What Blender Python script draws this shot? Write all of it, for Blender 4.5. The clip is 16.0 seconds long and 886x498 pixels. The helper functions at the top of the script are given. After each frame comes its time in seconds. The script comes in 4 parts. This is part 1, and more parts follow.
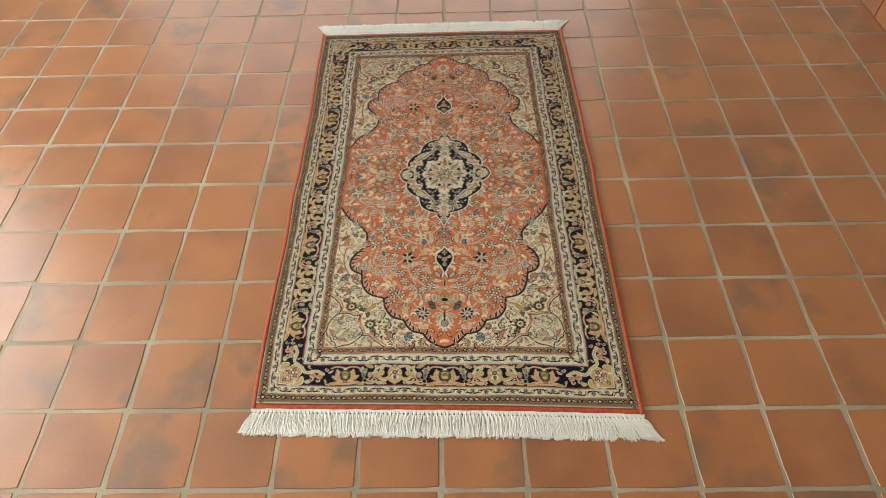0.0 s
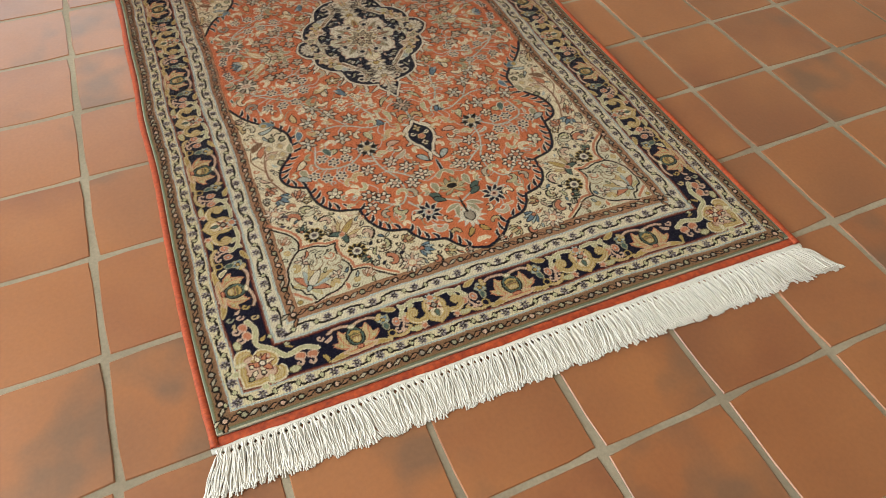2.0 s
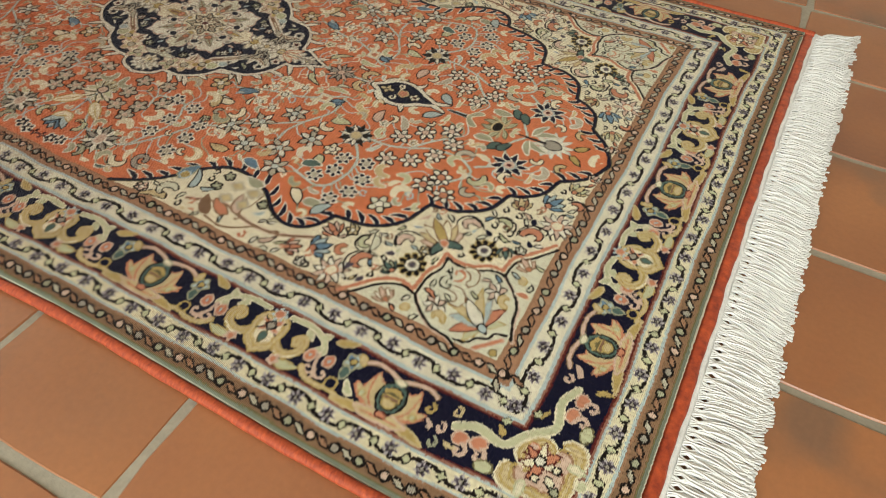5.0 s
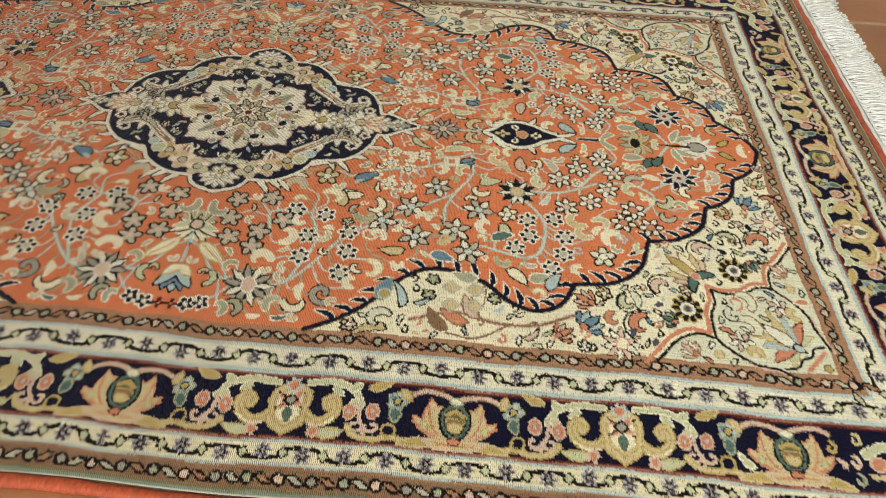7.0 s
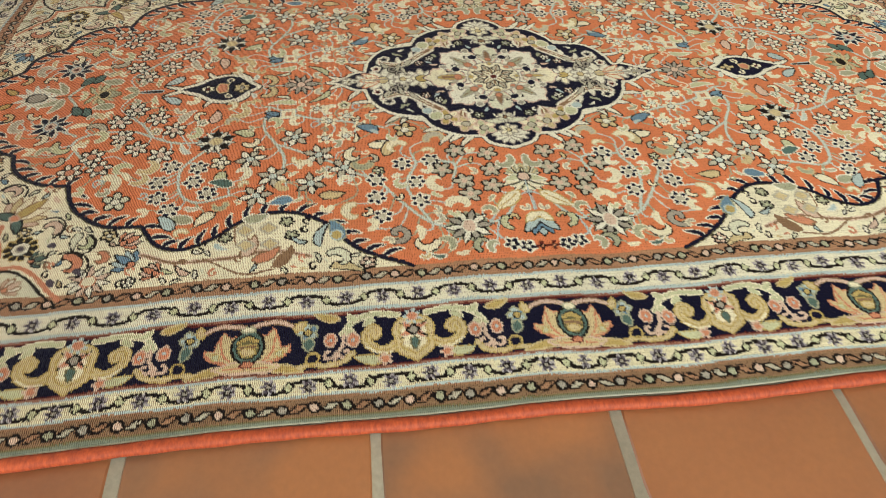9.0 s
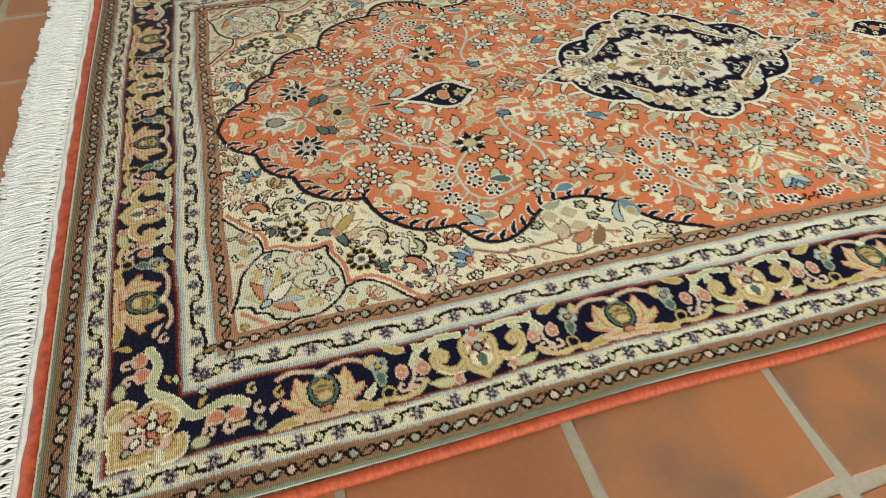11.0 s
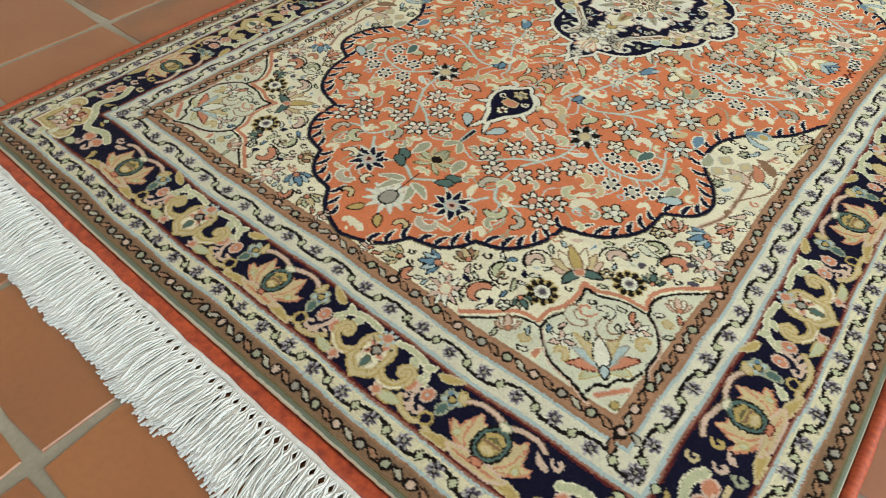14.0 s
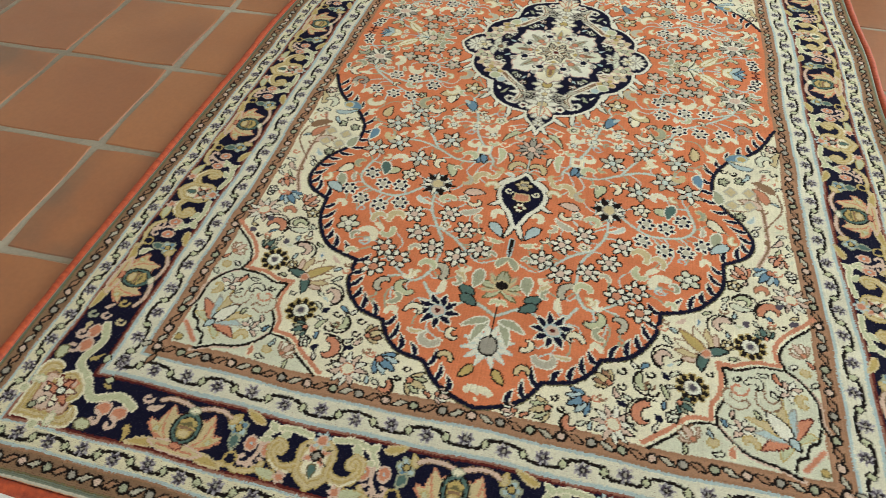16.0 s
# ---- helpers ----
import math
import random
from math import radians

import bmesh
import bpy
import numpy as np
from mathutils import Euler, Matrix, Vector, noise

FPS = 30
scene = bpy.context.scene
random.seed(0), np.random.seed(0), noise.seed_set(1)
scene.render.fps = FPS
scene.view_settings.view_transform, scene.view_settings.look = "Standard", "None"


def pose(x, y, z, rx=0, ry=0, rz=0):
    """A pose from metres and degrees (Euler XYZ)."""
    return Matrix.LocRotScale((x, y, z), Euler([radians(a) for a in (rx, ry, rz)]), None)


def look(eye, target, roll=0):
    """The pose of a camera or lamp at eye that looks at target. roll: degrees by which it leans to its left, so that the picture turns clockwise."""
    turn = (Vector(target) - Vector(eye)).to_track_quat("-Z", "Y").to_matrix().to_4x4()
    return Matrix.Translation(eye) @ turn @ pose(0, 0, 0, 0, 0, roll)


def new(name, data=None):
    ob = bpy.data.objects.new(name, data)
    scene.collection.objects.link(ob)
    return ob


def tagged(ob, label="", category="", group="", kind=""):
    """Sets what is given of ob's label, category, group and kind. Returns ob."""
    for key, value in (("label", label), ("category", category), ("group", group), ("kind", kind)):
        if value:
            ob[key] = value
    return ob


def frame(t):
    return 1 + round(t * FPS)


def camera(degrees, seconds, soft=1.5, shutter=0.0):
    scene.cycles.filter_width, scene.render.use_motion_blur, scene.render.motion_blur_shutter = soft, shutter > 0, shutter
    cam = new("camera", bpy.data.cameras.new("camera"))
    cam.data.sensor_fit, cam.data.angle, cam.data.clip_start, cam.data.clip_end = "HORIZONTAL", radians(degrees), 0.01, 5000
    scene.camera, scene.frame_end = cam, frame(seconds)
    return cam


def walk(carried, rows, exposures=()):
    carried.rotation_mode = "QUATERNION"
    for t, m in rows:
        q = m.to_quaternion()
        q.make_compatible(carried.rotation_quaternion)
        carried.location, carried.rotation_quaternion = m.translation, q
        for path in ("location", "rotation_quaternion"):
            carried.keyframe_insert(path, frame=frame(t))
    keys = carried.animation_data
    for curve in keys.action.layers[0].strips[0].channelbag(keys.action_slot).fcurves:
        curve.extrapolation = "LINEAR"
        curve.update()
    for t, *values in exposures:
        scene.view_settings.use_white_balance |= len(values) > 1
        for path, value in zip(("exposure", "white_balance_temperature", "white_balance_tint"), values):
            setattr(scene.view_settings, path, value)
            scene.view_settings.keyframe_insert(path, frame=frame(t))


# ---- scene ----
cam = camera(69.6, 16.0, soft=0.6)
PATH = [
    (0, (0.021, -1.474, 1.478), (-0.007, -0.232, -0.089), -2.1),
    (0.5, (-0.012, -1.388, 1.266), (0.005, -0.153, -0.307), -3.4),
    (1, (-0.14, -1.311, 1.075), (0.041, -0.092, -0.5), -1.2),
    (1.5, (-0.264, -1.269, 0.929), (0.089, -0.085, -0.644), 0.6),
    (2, (-0.348, -1.201, 0.819), (0.18, -0.07, -0.743), 1.7),
    (2.5, (-0.424, -1.125, 0.715), (0.281, -0.079, -0.837), 3.4),
    (3, (-0.463, -1.05, 0.647), (0.372, -0.094, -0.898), 3.2),
    (3.2, (-0.489, -1.019, 0.627), (0.391, -0.088, -0.909), 3.5),
    (5.3, (-0.647, -0.641, 0.518), (0.577, -0.173, -0.993), 3.6),
    (5.5, (-0.656, -0.588, 0.514), (0.587, -0.18, -0.999), 3.8),
    (6, (-0.661, -0.479, 0.511), (0.626, -0.201, -0.995), 3.4),
    (6.5, (-0.657, -0.379, 0.491), (0.664, -0.232, -1.004), 3.9),
    (7, (-0.65, -0.269, 0.503), (0.688, -0.244, -0.983), 3.7),
    (7.5, (-0.679, -0.144, 0.501), (0.664, -0.176, -0.98), 3.5),
    (8, (-0.692, -0.036, 0.5), (0.65, -0.117, -0.981), 2.7),
    (8.5, (-0.695, 0.08, 0.477), (0.643, -0.067, -1.002), 2.2),
    (9, (-0.714, 0.166, 0.473), (0.617, -0.035, -1.006), 2.2),
    (9.5, (-0.716, 0.247, 0.488), (0.601, 0.007, -0.998), 2.2),
    (10, (-0.707, 0.337, 0.501), (0.617, 0.067, -0.973), 1.4),
    (10.2, (-0.706, 0.38, 0.508), (0.614, 0.096, -0.967), 1.1),
    (12.3, (-0.6, 0.799, 0.481), (0.566, 0.149, -1.009), 0.3),
    (12.5, (-0.573, 0.829, 0.485), (0.562, 0.137, -1.01), 0.0),
    (13, (-0.505, 0.863, 0.485), (0.558, 0.041, -0.996), 0.1),
    (13.5, (-0.456, 0.887, 0.471), (0.511, -0.044, -1.012), 0.3),
    (14, (-0.369, 0.914, 0.475), (0.501, -0.118, -1.001), 0.3),
    (14.5, (-0.274, 0.95, 0.488), (0.488, -0.16, -0.991), -0.1),
    (15, (-0.202, 0.96, 0.499), (0.423, -0.231, -0.98), -0.0),
    (15.5, (-0.116, 0.952, 0.516), (0.356, -0.302, -0.969), -0.4),
    (16, (-0.044, 0.927, 0.554), (0.283, -0.372, -0.932), -0.5),
]
# the picture is a little brighter and warmer at first
walk(cam, [(t, look(e, g, r)) for t, e, g, r in PATH],
     exposures=((0, 0.43, 7000, 12), (3, 0.38, 6950, 13), (5.5, 0.32, 6850, 10.5), (10, 0.35, 6800, 10.5), (12.5, 0.31, 6400, 8.5), (16, 0.32, 6250, 8.5)))


# ---- light ----
# A ground-floor room: tall glazed doors in the far wall give the daylight, a smaller window the rest.
world = bpy.data.worlds.new("world")
scene.world = world
world.use_nodes = True
sky = world.node_tree.nodes.new("ShaderNodeTexSky")
sky.sky_type = "NISHITA"
sky.sun_disc = False
sky.sun_elevation, sky.sun_rotation = radians(40), radians(120)
back = world.node_tree.nodes["Background"]
back.inputs["Strength"].default_value = 0.10
world.node_tree.links.new(sky.outputs["Color"], back.inputs["Color"])

SUN = bpy.data.lights.new("sun", "SUN")
SUN.energy, SUN.angle, SUN.color = 2.0, radians(0.5), (1.0, 0.95, 0.88)
sun = new("sun", SUN)
sun.matrix_world = look((7, -4, 6.8), (0, 0, 0))


def window_lamp(place, aim, wide, high, watts, colour):
    lamp = bpy.data.lights.new("window_light", "AREA")
    lamp.shape, lamp.size, lamp.size_y, lamp.energy, lamp.color = "RECTANGLE", wide, high, watts, colour
    ob = new("window_light", lamp)
    ob.matrix_world = look(place, aim)
    return ob


# room in metres: east wall, west wall, north wall, south wall, ceiling
EAST, WEST, NORTH, SOUTH, TOP = 1.76, -2.75, 3.3, -6.4, 2.55
window_lamp((-0.5, NORTH - 0.03, 1.3), (-0.5, 0, 1.3), 4.0, 2.2, 30, (0.945, 1.0, 0.955))
window_lamp((WEST + 0.03, -1.1, 1.45), (0, -1.1, 1.45), 4.6, 1.7, 120, (0.945, 1.0, 0.955))


# ---- materials ----
def material(name, base, rough=0.6, metal=0.0):
    m = bpy.data.materials.new(name)
    m.use_nodes = True
    bsdf = m.node_tree.nodes["Principled BSDF"]
    bsdf.inputs["Base Color"].default_value = (*base, 1)
    bsdf.inputs["Roughness"].default_value = rough
    bsdf.inputs["Metallic"].default_value = metal
    return m, m.node_tree, bsdf


def add(tree, kind, **values):
    node = tree.nodes.new(kind)
    for key, value in values.items():
        if key in node.inputs:
            node.inputs[key].default_value = value
    return node


def noise_at(tree, coords, scale, detail=3.0, rough=0.55):
    node = add(tree, "ShaderNodeTexNoise", Scale=scale, Detail=detail, Roughness=rough)
    tree.links.new(coords, node.inputs["Vector"])
    return node.outputs["Fac"]


def ramp(tree, fac, stops):
    node = tree.nodes.new("ShaderNodeValToRGB")
    tree.links.new(fac, node.inputs["Fac"])
    els = node.color_ramp.elements
    while len(els) < len(stops):
        els.new(0.5)
    for el, (at, col) in zip(els, stops):
        el.position = at
        el.color = (*col, 1) if len(col) == 3 else col
    return node.outputs["Color"]


def mix(tree, fac, a, b, mode="MIX"):
    node = tree.nodes.new("ShaderNodeMix")
    node.data_type, node.blend_type = "RGBA", mode
    for socket, value in ((node.inputs[0], fac), (node.inputs[6], a), (node.inputs[7], b)):
        if hasattr(value, "links"):
            tree.links.new(value, socket)
        else:
            socket.default_value = value if not isinstance(value, tuple) else (*value[:3], 1)
    return node.outputs[2]


def calc(tree, op, a, b=0.0):
    node = tree.nodes.new("ShaderNodeMath")
    node.operation = op
    for socket, value in ((node.inputs[0], a), (node.inputs[1], b)):
        if hasattr(value, "links"):
            tree.links.new(value, socket)
        else:
            socket.default_value = value
    return node.outputs[0]


def bump(tree, bsdf, height, strength, distance):
    node = add(tree, "ShaderNodeBump", Strength=strength, Distance=distance)
    tree.links.new(height, node.inputs["Height"])
    tree.links.new(node.outputs["Normal"], bsdf.inputs["Normal"])


def grey(v):
    return (v, v, v)


# terracotta: fired clay, each tile its own shade, smoky flashing on some
TILE, tr, bs = material("terracotta", (0.36, 0.125, 0.045), 0.42)
geo = tr.nodes.new("ShaderNodeTexCoord")
info = tr.nodes.new("ShaderNodeObjectInfo")
shift = tr.nodes.new("ShaderNodeVectorMath")
shift.operation = "MULTIPLY_ADD"
tr.links.new(info.outputs["Random"], shift.inputs[0])
shift.inputs[1].default_value = (37.0, 91.0, 53.0)
tr.links.new(geo.outputs["Object"], shift.inputs[2])
pos = shift.outputs[0]
shade = ramp(tr, info.outputs["Random"], [(0.0, (0.220, 0.057, 0.0115)), (0.25, (0.330, 0.108, 0.0242)), (0.45, (0.259, 0.072, 0.0155)),
                                          (0.65, (0.347, 0.119, 0.0310)), (0.85, (0.237, 0.063, 0.0138)), (1.0, (0.292, 0.092, 0.0196))])
patch = noise_at(tr, pos, 5.0, 2.0)
shade = mix(tr, ramp(tr, patch, [(0.38, grey(0)), (0.68, grey(1))]), shade, (0.352, 0.122, 0.0310))
many = calc(tr, "FRACT", calc(tr, "MULTIPLY", info.outputs["Random"], 7.31))
dusk = noise_at(tr, pos, 3.2, 1.5)
shade = mix(tr, ramp(tr, dusk, [(0.30, grey(0.45)), (0.50, grey(0))]), shade, (0.135, 0.042, 0.014))
smoke = noise_at(tr, pos, 6.5, 2.5)
smoke = ramp(tr, calc(tr, "ADD", smoke, calc(tr, "MULTIPLY", calc(tr, "SUBTRACT", many, 0.82), 0.46)), [(0.52, grey(0)), (0.66, grey(1))])
shade = mix(tr, calc(tr, "MULTIPLY", smoke, 0.70), shade, (0.100, 0.058, 0.036))
# a thin, even tan tint over every tile
shade = mix(tr, 0.13, shade, (0.42, 0.30, 0.22))
fine = noise_at(tr, pos, 160.0, 4.0)
shade = mix(tr, 0.22, shade, ramp(tr, fine, [(0.3, grey(0.45)), (0.7, grey(1.0))]), "MULTIPLY")
tr.links.new(shade, bs.inputs["Base Color"])
bs.inputs["Coat Weight"].default_value = 0.65
bs.inputs["Coat Roughness"].default_value = 0.29
bs.inputs["Specular IOR Level"].default_value = 0.5
worn = noise_at(tr, pos, 14.0, 4.0)
tr.links.new(ramp(tr, worn, [(0.3, grey(0.28)), (0.75, grey(0.44))]), bs.inputs["Roughness"])
bump(tr, bs, calc(tr, "ADD", calc(tr, "MULTIPLY", worn, 2.0), calc(tr, "MULTIPLY", fine, 0.25)), 0.35, 0.0012)

GROUT, tr, bs = material("grout", (0.42, 0.38, 0.28), 0.85)
geo = tr.nodes.new("ShaderNodeTexCoord")
g1, g2 = noise_at(tr, geo.outputs["Object"], 3.0, 4.0), noise_at(tr, geo.outputs["Object"], 220.0, 3.0)
tone = ramp(tr, g1, [(0.3, (0.22, 0.19, 0.14)), (0.7, (0.42, 0.385, 0.30))])
tone = mix(tr, 0.4, tone, ramp(tr, g2, [(0.3, grey(0.55)), (0.7, grey(1))]), "MULTIPLY")
tr.links.new(tone, bs.inputs["Base Color"])
bump(tr, bs, g2, 0.5, 0.0008)

PLASTER, tr, bs = material("plaster", (0.62, 0.55, 0.46), 0.85)
geo = tr.nodes.new("ShaderNodeTexCoord")
g1, g2 = noise_at(tr, geo.outputs["Object"], 1.4, 5.0), noise_at(tr, geo.outputs["Object"], 90.0, 3.0)
tr.links.new(ramp(tr, g1, [(0.3, (0.72, 0.68, 0.60)), (0.7, (0.80, 0.76, 0.69))]), bs.inputs["Base Color"])
bump(tr, bs, g2, 0.3, 0.001)

# assumed darker plaster for south and east walls, added to dim reflections in the tiles
CLAY, tr, bs = material("ochre_plaster", (0.27, 0.19, 0.13), 0.85)
geo = tr.nodes.new("ShaderNodeTexCoord")
g1, g2 = noise_at(tr, geo.outputs["Object"], 1.4, 5.0), noise_at(tr, geo.outputs["Object"], 90.0, 3.0)
tr.links.new(ramp(tr, g1, [(0.3, (0.40, 0.32, 0.24)), (0.7, (0.49, 0.40, 0.31))]), bs.inputs["Base Color"])
bump(tr, bs, g2, 0.3, 0.001)

PAINT, tr, bs = material("window_paint", (0.78, 0.77, 0.74), 0.4)

# silk pile: the dyed yarn of each knot, leaning towards the south end, with a soft silk lustre
PILE, tr, bs = material("silk_pile", (0.5, 0.15, 0.07), 0.62)
yarn = tr.nodes.new("ShaderNodeAttribute")
yarn.attribute_name = "yarn"
geo = tr.nodes.new("ShaderNodeTexCoord")
tuft = noise_at(tr, geo.outputs["Object"], 900.0, 2.0)
stroke_ = noise_at(tr, geo.outputs["Object"], 45.0, 3.0)
tone = mix(tr, 0.22, yarn.outputs["Color"], ramp(tr, tuft, [(0.25, grey(0.45)), (0.7, grey(1.0))]), "MULTIPLY")
tone = mix(tr, 0.16, tone, ramp(tr, stroke_, [(0.3, grey(0.5)), (0.7, grey(1.0))]), "MULTIPLY")
# darkens faces turned to the near end: the pile's shaded look put into colour
sample = tr.nodes.new("ShaderNodeAttribute")
sample.attribute_name = "south_shade"
tone = mix(tr, calc(tr, "MULTIPLY", sample.outputs["Fac"], 0.9), tone, mix(tr, 1.0, tone, (0.42, 0.30, 0.28), "MULTIPLY"))
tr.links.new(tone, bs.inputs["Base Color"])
bs.inputs["Specular IOR Level"].default_value = 0.05
bs.inputs["Sheen Weight"].default_value = 0.14
bs.inputs["Sheen Roughness"].default_value = 0.35
bump(tr, bs, tuft, 0.3, 0.0004)


def cloth(name, low, high, scale, rough, sheen, stretch=(1.0, 1.0, 1.0)):
    m, tr, bs = material(name, high, rough)
    geo = tr.nodes.new("ShaderNodeTexCoord")
    along = add(tr, "ShaderNodeMapping", Scale=stretch)
    tr.links.new(geo.outputs["Object"], along.inputs["Vector"])
    g1, g2 = noise_at(tr, along.outputs["Vector"], scale, 3.0), noise_at(tr, along.outputs["Vector"], 700.0, 2.0)
    tone = ramp(tr, g1, [(0.3, low), (0.7, high)])
    tone = mix(tr, 0.3, tone, ramp(tr, g2, [(0.3, grey(0.5)), (0.7, grey(1))]), "MULTIPLY")
    tr.links.new(tone, bs.inputs["Base Color"])
    bs.inputs["Sheen Weight"].default_value = sheen
    bump(tr, bs, g2, 0.5, 0.0006)
    return m


SELVEDGE = cloth("selvedge_silk", (0.28, 0.036, 0.010), (0.52, 0.088, 0.022), 330.0, 0.62, 0.03, (0.5, 1.0, 0.5))
# the end band's mottling puts glints of the silk into its colour
BAND = cloth("end_band_silk", (0.24, 0.026, 0.009), (0.56, 0.090, 0.024), 120.0, 0.45, 0.08)
COTTON = cloth("fringe_cotton", (0.68, 0.70, 0.68), (0.82, 0.84, 0.82), 110.0, 0.85, 0.2)
BACKING = cloth("rug_foundation", (0.45, 0.41, 0.33), (0.55, 0.50, 0.42), 50.0, 0.9, 0.0)


# ---- building helpers ----
def finish(bm, name, mat, smooth=False):
    me = bpy.data.meshes.new(name)
    bm.to_mesh(me)
    bm.free()
    if mat:
        me.materials.append(mat)
    if smooth:
        me.polygons.foreach_set("use_smooth", [True] * len(me.polygons))
    return me


def part(name, bm, mat, parent, label="", smooth=False):
    ob = new(name, finish(bm, name, mat, smooth) if isinstance(bm, bmesh.types.BMesh) else bm)
    ob.parent = parent
    return tagged(ob, label)


def box(bm, x0, x1, y0, y1, z0, z1, bevel=0.0):
    made = bmesh.ops.create_cube(bm, size=1.0, matrix=Matrix.Translation(((x0 + x1) / 2, (y0 + y1) / 2, (z0 + z1) / 2)) @ Matrix.Diagonal((x1 - x0, y1 - y0, z1 - z0, 1)))
    if bevel:
        edges = list({e for v in made["verts"] for e in v.link_edges})
        bmesh.ops.bevel(bm, geom=edges, offset=bevel, segments=2, affect="EDGES", profile=0.6)
    return bm


def mesh_from(name, verts, faces, mat, smooth=True):
    """A mesh from arrays of corners and of quads."""
    me = bpy.data.meshes.new(name)
    me.vertices.add(len(verts))
    me.vertices.foreach_set("co", np.asarray(verts, np.float32).ravel())
    me.loops.add(faces.size)
    me.loops.foreach_set("vertex_index", faces.astype(np.int32).ravel())
    me.polygons.add(len(faces))
    me.polygons.foreach_set("loop_start", np.arange(0, faces.size, 4, dtype=np.int32))
    me.polygons.foreach_set("use_smooth", np.full(len(faces), smooth))
    me.update(calc_edges=True)
    me.materials.append(mat)
    return me


# ---- the room ----
bm = bmesh.new()
box(bm, WEST - 0.2, EAST + 0.2, SOUTH - 0.2, NORTH + 0.2, -0.12, -0.0022)
floor = tagged(new("floor", finish(bm, "floor", GROUT)), "square terracotta tiles with wide pale grey joints", "floor", kind="structure")


def wall(name, pieces, label, mat=PLASTER):
    bm = bmesh.new()
    for p in pieces:
        box(bm, *p)
    return tagged(new(name, finish(bm, name, mat)), label, "wall", kind="structure")


T = 0.2
# north wall with a glazed double door, west wall with a window
DOOR = (-2.55, 1.55, 0.06, 2.45)
WIN = (-3.45, 1.25, 0.55, 2.35)
wall("wall_north", [(WEST, DOOR[0], NORTH, NORTH + T, 0, TOP), (DOOR[1], EAST, NORTH, NORTH + T, 0, TOP),
                    (DOOR[0], DOOR[1], NORTH, NORTH + T, DOOR[3], TOP), (DOOR[0], DOOR[1], NORTH, NORTH + T, 0, DOOR[2])], "plain off-white plastered wall with a door opening")
wall("wall_west", [(WEST - T, WEST, SOUTH, WIN[0], 0, TOP), (WEST - T, WEST, WIN[1], NORTH, 0, TOP),
                   (WEST - T, WEST, WIN[0], WIN[1], 0, WIN[2]), (WEST - T, WEST, WIN[0], WIN[1], WIN[3], TOP)], "plain off-white plastered wall with a window opening")
wall("wall_south", [(WEST - T, EAST + T, SOUTH - T, SOUTH, 0, TOP)], "plain ochre-brown plastered wall", CLAY)
wall("wall_east", [(EAST, EAST + T, SOUTH, NORTH + T, 0, TOP)], "plain ochre-brown plastered wall above clay skirting", CLAY)
bm = bmesh.new()
box(bm, WEST - T, EAST + T, SOUTH - T, NORTH + T, TOP, TOP + 0.15)
tagged(new("ceiling", finish(bm, "ceiling", PLASTER)), "plain white plastered ceiling", "ceiling", kind="structure")


def glazing(name, along_x, a0, a1, z0, z1, at, label):
    """A fixed frame with a middle post, set in the thickness of a wall."""
    holder = tagged(new(name), label, "window", kind="structure")
    bars = [(a0, a0 + 0.07, z0, z1), (a1 - 0.07, a1, z0, z1), (a0 + 0.07, a1 - 0.07, z1 - 0.07, z1), (a0 + 0.07, a1 - 0.07, z0, z0 + 0.07),
            ((a0 + a1) / 2 - 0.05, (a0 + a1) / 2 + 0.05, z0 + 0.07, z1 - 0.07)]
    for b in bars:
        bm = bmesh.new()
        if along_x:
            box(bm, b[0], b[1], at + 0.06, at + 0.12, b[2], b[3], 0.004)
        else:
            box(bm, at - 0.12, at - 0.06, b[0], b[1], b[2], b[3], 0.004)
        part("frame_bar", bm, PAINT, holder)
    return holder


glazing("window_1", True, *DOOR, NORTH, "white-painted glazed double door frame in the wall")
glazing("window_2", False, *WIN, WEST, "white-painted two-light window frame in the wall")


# ---- the rug ----
# A small knotted silk rug. Its design is drawn as a cartoon for one quarter, in metres from the
# rug's middle (u across, v along), and each knot of the pile takes its yarn from the cartoon.
HALF_U, HALF_V, CELL = 0.474, 0.800, 0.00075
NU, NV = int(HALF_U / CELL) + 2, int(HALF_V / CELL) + 2
YARNS = dict(
    field=(0.70, 0.230, 0.103), navy=(0.008, 0.008, 0.026), cream=(0.82, 0.79, 0.59), white=(0.80, 0.80, 0.67), ecru=(0.75, 0.715, 0.50), ivory=(0.75, 0.735, 0.575), lilac=(0.44, 0.42, 0.43), sky=(0.46, 0.58, 0.58),
    sage=(0.40, 0.42, 0.29), brown=(0.27, 0.165, 0.095), gold=(0.52, 0.40, 0.15), salmon=(0.62, 0.27, 0.16), teal=(0.10, 0.17, 0.15),
    ink=(0.014, 0.010, 0.009), pink=(0.68, 0.52, 0.41), grey=(0.38, 0.36, 0.30), wine=(0.12, 0.022, 0.018), blue=(0.16, 0.28, 0.38), stone=(0.52, 0.50, 0.39), russet=(0.43, 0.245, 0.145), mist=(0.58, 0.67, 0.62),
    lime=(0.56, 0.59, 0.38), olive=(0.17, 0.15, 0.07), violet=(0.10, 0.085, 0.11), buff=(0.63, 0.53, 0.30), pale=(0.70, 0.72, 0.56), rose=(0.34, 0.16, 0.11), tan=(0.38, 0.215, 0.125), moss=(0.17, 0.20, 0.15))
DYES = list(YARNS)
INDEX = {k: n for n, k in enumerate(DYES)}
cartoon = np.zeros((NV, NU), np.uint8)
zone = np.zeros((NV, NU), np.uint8)
rng = random.Random(11)


